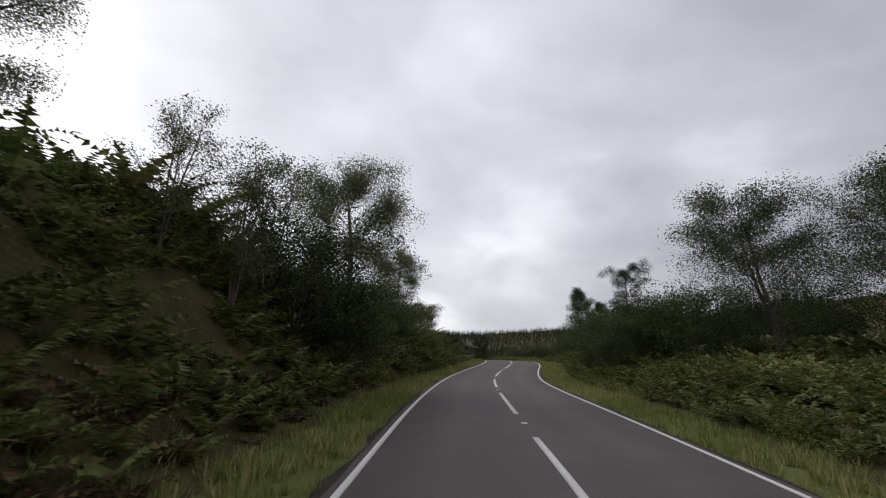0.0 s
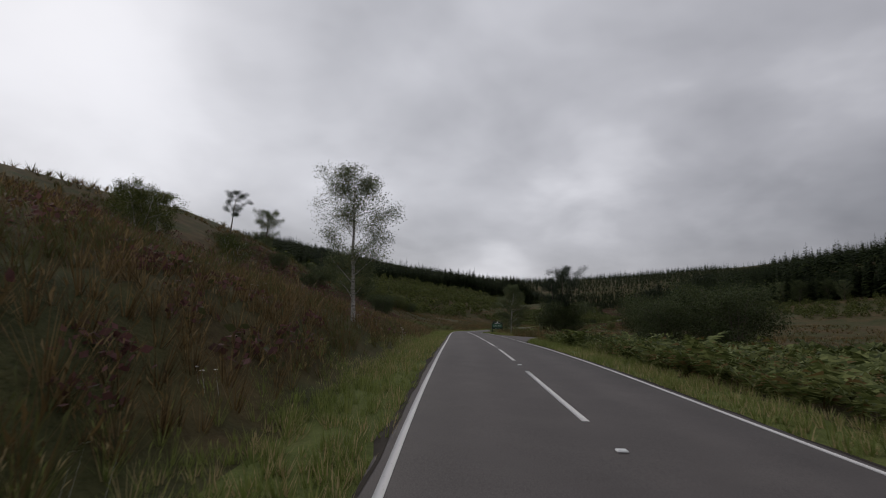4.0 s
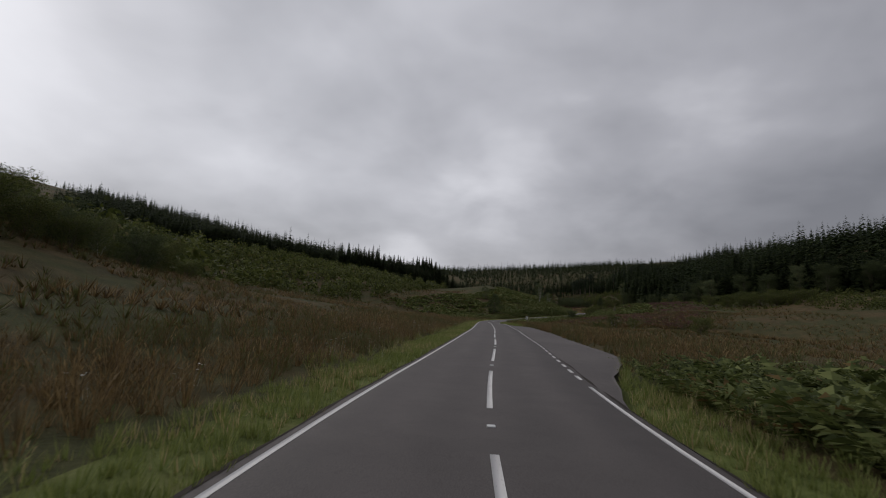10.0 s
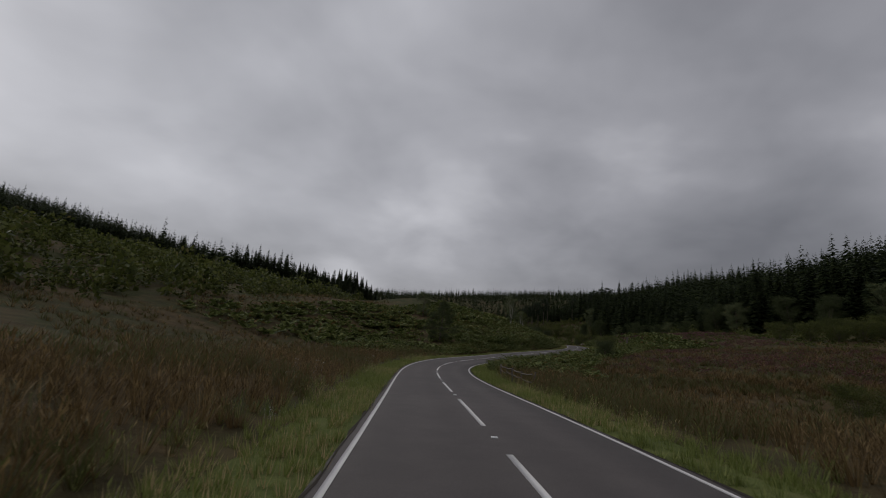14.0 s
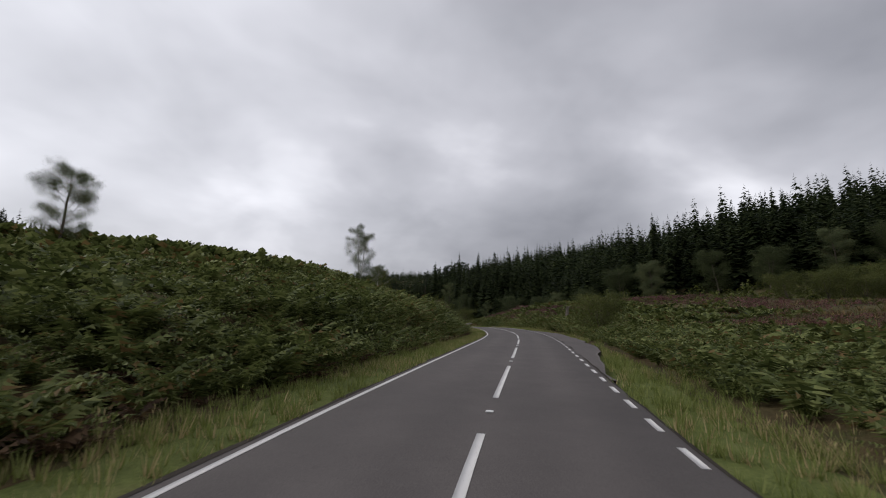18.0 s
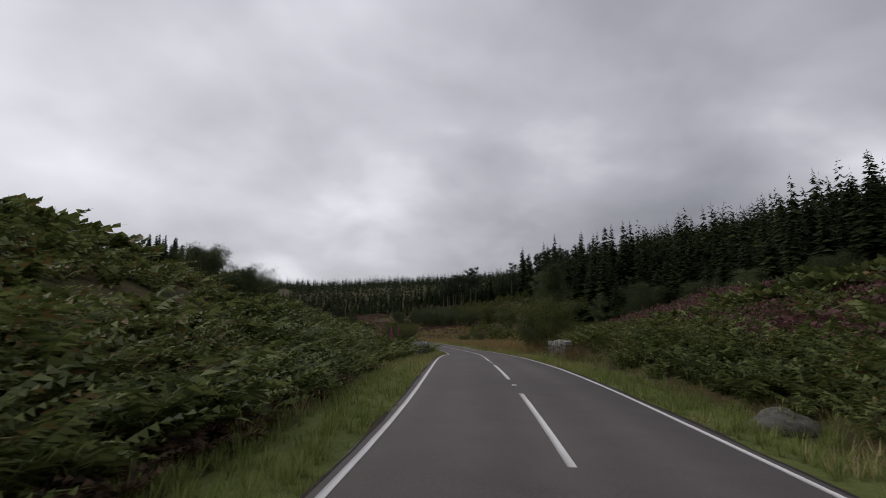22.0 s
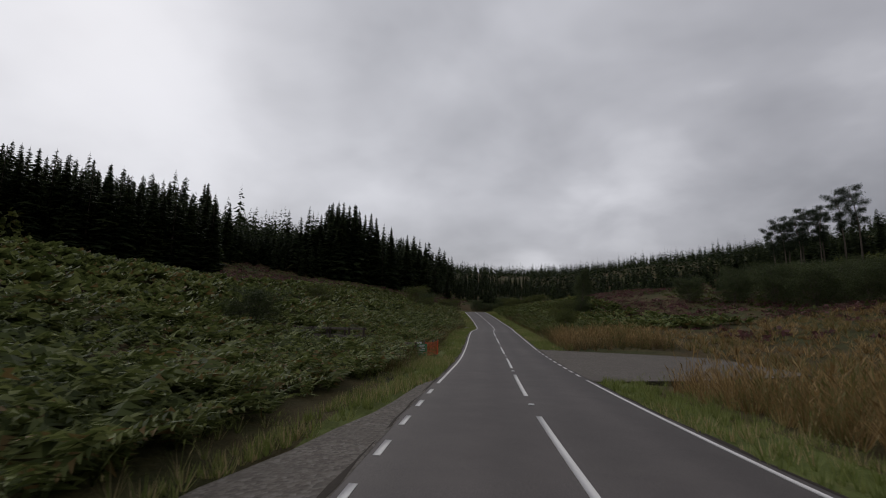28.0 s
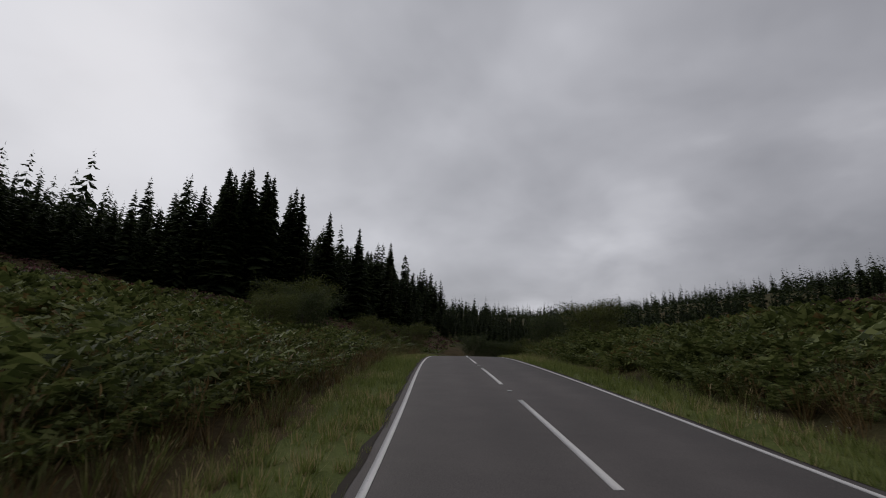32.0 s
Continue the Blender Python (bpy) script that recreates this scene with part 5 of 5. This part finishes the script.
def snag(s, d, height, seed, label, lean=0.08, r=0.3):
    """A broken, bleached dead trunk."""
    rng = np.random.default_rng(seed)
    t = np.linspace(0, 1, 7)
    p = np.stack([lean * height * t + rng.normal(0, 0.03, 7), rng.normal(0, 0.03, 7), height * t - 0.3], -1)
    pieces = [tube(p, r * (1.15 - 0.5 * t), 9)]
    for k in range(3):
        a = rng.uniform(0, 6.28)
        st = p[4 + k % 2]
        pieces.append(tube(limb_path(st, a, 0.9, height * 0.3, 0.1, rng, 4), np.linspace(r * 0.35, 0.02, 4), 5))
    v, f = joined(pieces)
    e = tagged(new("dead_tree"), label, "tree")
    shell("trunk", raw_mesh("trunk", v, f, WOOD, True), e)
    thing_at(e, s, d, rng.uniform(0, 360))


# cat's eyes in the gaps of the centre line
bm = bmesh.new()
box(bm, (0.14, 0.11, 0.03), (0, 0, 0.012), None, 0.012)
STUD = bpy.data.meshes.new("road_stud")
bm.to_mesh(STUD)
bm.free()
STUD.materials.append(WHITE)
for k in range(-2, int((S_END - 14) / 9)):
    s = marks_at(k) + 7.5
    p = on_road(np.array([s]), np.array([0.0]))[0]
    ob = attach(new("road_stud", STUD), road)
    ob.matrix_world = pose(p[0], p[1], p[2] + 0.03, 0, 0, math.degrees(float(np.interp(s, ROAD_S, ROAD_H))))


def fireweed(s, d, seed, height=1.6):
    """A willowherb stem with a tapering spike of pink flowers and narrow leaves."""
    rng = np.random.default_rng(seed)
    e = tagged(new("fireweed"), "tall pink fireweed in flower above the bracken", "flower", "pink fireweed beside the wall")
    v, f = tube([(0, 0, -0.1), (0.02, 0.01, height * 0.5), (0.05, 0.0, height)], [0.012, 0.01, 0.005], 5)
    shell("stem", raw_mesh("stem", v, f, DARKLEAF), e)
    n = 90
    t = rng.uniform(0, 1, n)
    a = rng.uniform(0, 6.28, n)
    r = 0.085 * (1 - t * 0.8) * rng.uniform(0.5, 1.1, n)
    v, f = leaf_quads(np.stack([0.05 + np.cos(a) * r, np.sin(a) * r, height * (0.66 + 0.36 * t)], -1), 0.055, rng)
    shell("flower_spike", raw_mesh("flower_spike", v, f, PINK), e)
    t, a = rng.uniform(0.1, 0.66, 60), rng.uniform(0, 6.28, 60)
    v, f = leaf_quads(np.stack([0.03 + np.cos(a) * 0.09, np.sin(a) * 0.09, height * t], -1), 0.15, rng)
    shell("leaves", raw_mesh("leaves", v, f, SCRUB), e)
    thing_at(e, s, d, rng.uniform(0, 360))

# ------------------------------------------------------------------ single trees and bushes
KINDS = {
    "birch": (tree_thing("birch_tree", make_tree(501, 9.0, 3.9, 0.2, 0.066, 36000, 0.13, 1, 0.8, 0.05, 22, 0.4, 0.27), BIRCHBARK, BIRCHLEAF, "silver birch with pale bark and small grey-green leaves", "tree"), 9.0),
    "tall_birch": (tree_thing("birch_tree", make_tree(502, 11.0, 4.2, 0.16, 0.08, 34000, 0.15, 2, 1.0, 0.05, 15, 0.4, 0.27, 0.6), BIRCHBARK, BIRCHLEAF, "tall slim silver birch with two pale stems", "tree"), 11.0),
    "rowan": (tree_thing("rowan_tree", make_tree(504, 5.0, 2.4, 0.1, 0.062, 8500, 0.06, 3, 1.05, 0.15, 8, 0.1, 0.16), BARK, BIRCHLEAF, "slender rowan sapling with open leafy shoots", "tree"), 5.0),
    "broadleaf": (tree_thing("broadleaf_tree", make_tree(505, 10.0, 5.8, 0.06, 0.072, 78000, 0.2, 1, 0.75, 0.1, 28, 0.3, 0.32), BARK, BIRCHLEAF, "full green broadleaf tree on the bank", "tree"), 10.0),
    "big_birch": (tree_thing("birch_tree", make_tree(513, 9.0, 5.4, 0.16, 0.058, 74000, 0.17, 1, 0.8, 0.05, 24, 0.4, 0.28), BARK, BIRCHLEAF, "broad birch with a feathery crown above the bank", "tree"), 9.0),
    "dark": (tree_thing("alder_tree", make_tree(506, 9.0, 6.2, 0.04, 0.08, 72000, 0.17, 2, 0.75, 0.1, 18, 0.3, 0.38), BARK, DARKLEAF, "dark dense alder with leaves to the ground", "tree"), 9.0),
    "alder": (tree_thing("alder_tree", make_tree(514, 9.0, 3.3, 0.03, 0.085, 36000, 0.15, 1, 0.85, 0.08, 32, 0.25, 0.27, 0.68), BARK, DARKLEAF, "narrow dark alder with leaves to the ground", "tree"), 9.0),
    "pine": (tree_thing("pine_tree", make_tree(507, 10.0, 4.4, 0.46, 0.075, 26000, 0.16, 1, 0.8, 0.16, 13, 0.08, 0.27, 0.55, 0.06), BARK, PINE, "open Scots pine with bare stem and clumped crown", "tree"), 10.0),
    "stem_pine": (tree_thing("pine_tree", make_tree(508, 14.0, 2.9, 0.6, 0.14, 7000, 0.15, 1, 0.6, 0.06, 13, 0.1, 0.3, 0.5, 0.03), BARK, PINE, "tall Scots pine with a long bare stem", "tree", "pines on the knoll"), 14.0),
    "layered": (tree_thing("young_tree", make_tree(522, 6.5, 3.9, 0.12, 0.085, 24000, 0.11, 1, 0.2, 0.12, 34, 0.12, 0.19, 0.7), BARK, DARKLEAF, "young dark tree with level spreading branches above the bracken", "tree"), 6.5),
    "bush": (tree_thing("willow_bush", make_tree(510, 3.2, 4.4, 0.02, 0.085, 15000, 0.06, 5, 0.75, 0.1, 6, 0.1, 0.22), BARK, SCRUB, "rounded grey-green willow bush", "bush"), 3.2),
    "dark_bush": (tree_thing("bush", make_tree(511, 3.2, 4.2, 0.02, 0.085, 16000, 0.06, 5, 0.75, 0.1, 6, 0.1, 0.24), BARK, DARKLEAF, "dense dark green bush", "bush"), 3.2),
    "road_birch": (tree_thing("birch_tree", make_tree(515, 7.0, 3.5, 0.17, 0.078, 36000, 0.09, 1, 0.7, 0.02, 36, 0.35, 0.19, 0.66), BIRCHBARK, BIRCHLEAF, "full upright silver birch with a white stem beside the lay-by", "tree"), 7.0),
    "small_birch": (tree_thing("birch_tree", make_tree(512, 5.0, 3.4, 0.06, 0.1, 11000, 0.07, 2, 0.8, 0.05, 13, 0.2, 0.22), BIRCHBARK, SCRUB, "small bushy birch with green leaves", "tree"), 5.0),
}
stem, needles = conifer_arrays(520, 18.0, 7.4, 42, 11, 0.03, 0.45, 3, 0.9)
KINDS["spruce"] = (tree_thing("spruce_tree", (stem, needles), BARK, CONIFER, "dark pointed spruce at the wood's edge", "tree"), 18.0)
stem, needles = conifer_arrays(521, 15.0, 5.4, 26, 9, 0.03, 0.28, 2)
KINDS["spruce_b"] = (tree_thing("spruce_tree", (stem, needles), BARK, CONIFER, "dark bushy spruce at the wood's edge", "tree"), 15.0)



def grow(kind, s, d, height, turn=None):
    """A tree or bush of a kind, s along and d beside the road."""
    model, full = KINDS[kind]
    x, y = beside(s, d)
    return stand(model, x, y, height / full, (s * 37.0 + d * 11.0) % 360 if turn is None else turn, 0.15)


# the wooded bank at the start
grow("broadleaf", 17.6, 5.9, 8.6)
grow("rowan", 8.9, 7.7, 3.5)
grow("rowan", 10.6, 6.9, 4.4)
grow("rowan", 12.5, 7.0, 5.2)
grow("dark_bush", 14.0, 6.6, 3.4)
grow("dark_bush", 16.0, 5.8, 3.0)
grow("big_birch", 7.5, 12.4, 8.5)
grow("big_birch", 44.8, 11.4, 8.4)
grow("small_birch", 36.0, 9.6, 4.4)
grow("small_birch", 38.0, 10.4, 4.0)
grow("dark_bush", 33.0, 7.5, 2.6)
grow("bush", 55.0, 10.8, 3.6)
grow("bush", 64.0, 12.0, 3.4)
grow("pine", 36.0, -9.6, 7.2)
grow("dark", 26.0, -15.0, 9.6)
grow("dark", 24.0, -20.5, 10.5)
for s, d, h in ((27.5, -7.4, 3.0), (30.2, -7.8, 3.6), (32.6, -7.0, 3.0), (35.0, -7.6, 3.4), (26.0, -10.5, 4.0)):
    grow("dark_bush", s, d, h)
for s, d, h in ((50.0, -11.5, 3.4), (58.0, -13.6, 4.6), (61.5, -12.6, 4.0), (66.0, -12.0, 3.6), (68.5, -15.0, 4.4), (72.0, -13.0, 3.2), (63.0, -18.0, 5.0), (57.0, -18.5, 5.0)):
    grow("dark_bush", s, d, h)
for s, d, h in ((29, -9.4, 3.4), (33.0, -10.5, 3.8), (38, -8.6, 3.2), (41, -10.5, 4.0), (45, -11, 3.2)):
    grow("dark_bush", s, d, h)
grow("alder", 59.0, -10.6, 10.0)
grow("alder", 58.0, -12.4, 8.0)
grow("alder", 64.0, -15.6, 6.5)
grow("tall_birch", 55.0, -15.5, 7.0)
grow("dark_bush", 55.5, -10.0, 3.2)
grow("dark_bush", 62.0, -10.0, 2.8)
# the open hillside and first lay-by
grow("birch", 90.4, 7.2, 8.3)
for s, d, h in ((95, 22, 4.0), (101, 27, 4.5), (105, 21, 3.5), (110, 31, 5.0)):
    grow("small_birch", s, d, h)
grow("dark_bush", 137.6, 13.4, 3.0)
for s, d, h in ((128, 22, 2.2), (133, 28, 2.4), (139, 24, 2.8), (158, 19, 2.4), (122, 30, 2.2)):
    grow("dark_bush", s, d, h)
grow("pine", 142.0, 40.4, 7.8)
grow("big_birch", 168.0, 48.6, 10.6)
grow("pine", 171.8, 37.1, 8.2)
grow("pine", 174.5, 38.5, 7.6)
grow("pine", 127.0, -11.6, 9.2, 200)
grow("pine", 126.4, -10.4, 7.6, 60)
for s, d, h in ((126.2, -10.8, 4.2), (127.8, -12.0, 4.4)):
    grow("dark_bush", s, d, h)
grow("road_birch", 134.5, -5.9, 7.9)
for s, d, h in ((166, 20, 3.4), (170, 26, 3.8), (173, 21, 3.4), (177, 30, 3.8), (181, 24, 3.2), (168, 33, 4.0)):
    grow("dark_bush", s, d, h)
for s, d, h in ((112, -17, 4.6), (108, -20, 5.2), (115, -24, 5.2), (105, -14.5, 3.6), (103, -19, 4.6), (119, -19, 4.4)):
    grow("dark_bush", s, d, h)
# the birch and willow wood on the hillside behind the meadow
wood_rng = np.random.default_rng(91)
for s in np.arange(182.0, 262.0, 5.0):
    for d in np.arange(27.0, 66.0, 5.5):
        a, b, c = wood_rng.uniform(-2.0, 2.0), wood_rng.uniform(-2.0, 2.0), wood_rng.uniform(0, 1)
        if d > 27 + max(0.0, s - 215) * 0.6:
            grow(("bush", "small_birch", "dark_bush", "bush")[int(c * 4)], float(s + a), float(d + b), 2.5 + 1.4 * c)
# the flat moor
grow("small_birch", 271.5, -22.7, 3.5)
grow("small_birch", 283.0, -30.0, 3.2)
grow("bush", 262.0, -34.0, 2.6)
grow("bush", 300.0, -27.0, 2.4)
# the bracken bends
grow("layered", 347.6, 12.9, 8.0)
grow("big_birch", 369.0, 30.7, 6.0)
grow("tall_birch", 407.6, 18.8, 8.8)
grow("birch", 420.8, 17.0, 5.4)
grow("small_birch", 424.0, 16.4, 5.8)
grow("bush", 388.0, -7.6, 3.5)
grow("dark_bush", 356.6, -13.2, 2.6)
grow("alder", 470.2, -9.2, 9.4)
grow("bush", 464.5, -7.4, 4.0)
grow("dark_bush", 468.5, -6.8, 3.2)
for s, d, h in ((450, 16.5, 2.3), (456, 23, 2.5), (461, 26, 2.7), (457, 18.5, 1.9), (452, 21, 2.3)):
    grow("dark_bush", s, d, h)
grow("bush", 482.5, 7.0, 2.9)
grow("bush", 486.0, 7.4, 3.2)
grow("bush", 489.5, 6.8, 3.2)
grow("bush", 492.5, 6.4, 2.9)
grow("bush", 508.0, 31.0, 4.0)
grow("bush", 535.0, 25.0, 4.0)
grow("bush", 524.0, -18.0, 2.4)
grow("dark_bush", 532.0, -27.0, 2.8)
# past the track
grow("alder", 632.0, -22.4, 10.4)
grow("dark_bush", 630.0, -21.0, 3.0)
grow("bush", 592.0, -9.5, 2.2)
grow("bush", 600.0, -10.5, 2.6)
grow("dark_bush", 557.5, 16.0, 2.6)
grow("bush", 590.0, 24.0, 2.8)
grow("dark_bush", 656.0, 13.5, 3.6)
grow("bush", 648.0, 13.0, 2.6)
grow("bush", 662.0, 9.0, 2.6)
grow("bush", 652.0, -9.0, 3.0)
grow("dark_bush", 668.0, -8.0, 3.4)
grow("bush", 676.0, 8.0, 3.2)
grow("bush", 625.0, -16.0, 3.5)
grow("bush", 664.0, 17.5, 5.0)
for s, d, h in ((4.0, -4.5, 4.2), (5.0, 1.0, 4.0), (4.0, 6.0, 4.2), (6.0, -8.5, 4.6), (10.0, 3.5, 4.4), (10.0, -3.0, 4.8), (9.0, 10.0, 4.6), (5.0, -12.5, 4.8), (7.0, -16.5, 5.0)):
    grow("dark_bush" if d > 3 else "bush", S_END + s, d, h)


def grow_at(kind, x, y, height):
    model, full = KINDS[kind]
    return stand(model, x, y, height / full, (x * 31 + y * 17) % 360, 0.2)


for x, y, h in ((71, 682, 21), (73, 679, 23), (75, 682, 21), (76, 676, 22), (78, 680, 24), (81, 676, 22), (83, 680, 23), (86, 674, 26), (89, 672, 26),
                (105, 653, 23), (114, 650, 23), (118, 646, 24), (121, 651, 22), (124, 652, 24), (127, 647, 25), (130, 644, 23), (134, 652, 25), (138, 655, 24)):
    grow_at("stem_pine", x, y, h)

for x, y, h in ((-80, 680, 33), (-85, 684, 36), (-76, 688, 32), (-89, 676, 32), (-72, 695, 29), (-92, 688, 31), (-84, 671, 26), (-68, 704, 27), (-62, 712, 25), (-97, 676, 26), (-86, 695, 33), (-94, 680, 33), (-99, 684, 31), (-102, 690, 31), (-88, 690, 36), (-80, 690, 34), (-95, 686, 34), (-84, 678, 34), (-91, 684, 35), (-83, 672, 30), (-113, 630, 27), (-118, 634, 26), (-110, 626, 26), (-123, 640, 23), (-106, 634, 22)):
    grow_at("spruce", x, y, h)
for x, y, h in ((-70, 684, 22), (-58, 706, 19), (-52, 716, 17), (-116, 622, 23), (-120, 618, 23), (-125, 615, 21), (-60, 720, 20)):
    grow_at("spruce_b", x, y, h)
# the near corner of the plantation, behind the heath hill
corner_rng = np.random.default_rng(93)
for row, n, h in ((0.0, 17, 21.0), (7.0, 16, 20.5), (14.0, 15, 21.0)):
    for k in range(n):
        f = k / (n - 1)
        a, b, c = corner_rng.uniform(-1.4, 1.4, 3)
        grow_at("spruce" if (k + int(row)) % 3 else "spruce_b", -94.0 + 22.0 * f - row + a, 563.0 + 36.0 * f + row * 0.5 + b, h + 3.4 * f + 1.1 * c)
# willows and broadleaved trees along the foot of the plantation
for x, y, h in ((66, 597, 7.0), (74, 592, 6.5), (76, 577, 5.2), (82, 570, 5.8), (88, 560, 6.6), (92, 556, 6.2), (82, 531, 4.2), (85, 529, 3.8), (70, 604, 5.0), (79, 583, 5.6), (96, 551, 6.0),
                (69, 386, 4.2), (75, 383, 4.6), (80, 380, 4.0), (86, 379, 5.0), (91, 377, 4.4), (96, 374, 5.2), (101, 372, 4.6), (84, 385, 5.4), (94, 381, 5.6)):
    grow_at("bush", x, y, h)
for x, y, h in ((56, 590, 5.0), (52, 596, 6.0), (49, 604, 6.4), (45, 613, 5.4), (58, 602, 6.2), (60, 612, 6.6), (53, 612, 5.8), (64, 586, 5.4), (38, 618, 4.8), (48, 622, 6.0), (57, 622, 6.4), (66, 614, 6.4)):
    grow_at("dark_bush", x, y, h)
for k, (y, off) in enumerate(((372, -3), (382, 2), (391, -2), (401, 1), (412, -3), (424, 0), (437, -3), (450, 1), (463, -2), (478, -1), (494, 1), (510, -2), (528, 0), (546, -2), (566, 1), (584, -2))):
    grow_at("dark" if k % 3 else "broadleaf", float(np.interp(y, AXIS_Y, AXIS_X) + np.interp(y, *RIGHT_EDGE)) + off - 2.0, y, 11.5 + (k * 5 % 4))
for model, full in KINDS.values():
    for o in list(model.children_recursive) + [model]:
        bpy.data.objects.remove(o)

# ------------------------------------------------------------------ signs, walls, fences, stones
pass_sign(155.0, -5.5, 8)
marker_post(267.6, -6.4, 0)
old_fence(300.0, 311.0, -5.8, -5.4)
foot_rails(559.6, 9.3, 150)
barrier_rail(559.0, 5.7, 178)
notice(558.2, 5.2, -8)
mesh_fence(558.4, 5.05, 64)
boulder("standing_stone", 104.0, -7.2, 0.6, 3, "weathered grey boulder standing at the lay-by", 1.1)
boulder("boulder", 9.3, -6.3, 0.5, 4, "grey mossy stone half sunk in the verge", 0.7)
boulder("boulder", 428.9, -4.6, 0.55, 5, "pale grey rock at the road edge", 0.7)
boulder("boulder", 605.5, 4.5, 0.6, 6, "grey rock in the grassy verge", 0.35)
snag(418.0, -14.0, 2.5, 41, "broken bleached tree stump among the bracken")
snag(54.7, -13.4, 6.2, 42, "dead grey trunk with broken branches", 0.05, 0.2)
dry_wall(450.8, 457.0, 4.55, 0.66, "mossy drystone parapet on the culvert's uphill side", 1)
dry_wall(452.2, 458.6, -5.9, 0.9, "mossy drystone parapet on the culvert's downhill side", 2)
for k, (s, d, h) in enumerate(((447.6, 5.3, 1.9), (448.2, 5.9, 1.75), (447.9, 6.3, 2.1), (447.3, 5.7, 1.6), (449.2, 6.8, 1.7))):
    fireweed(s, d, 800 + k, h)
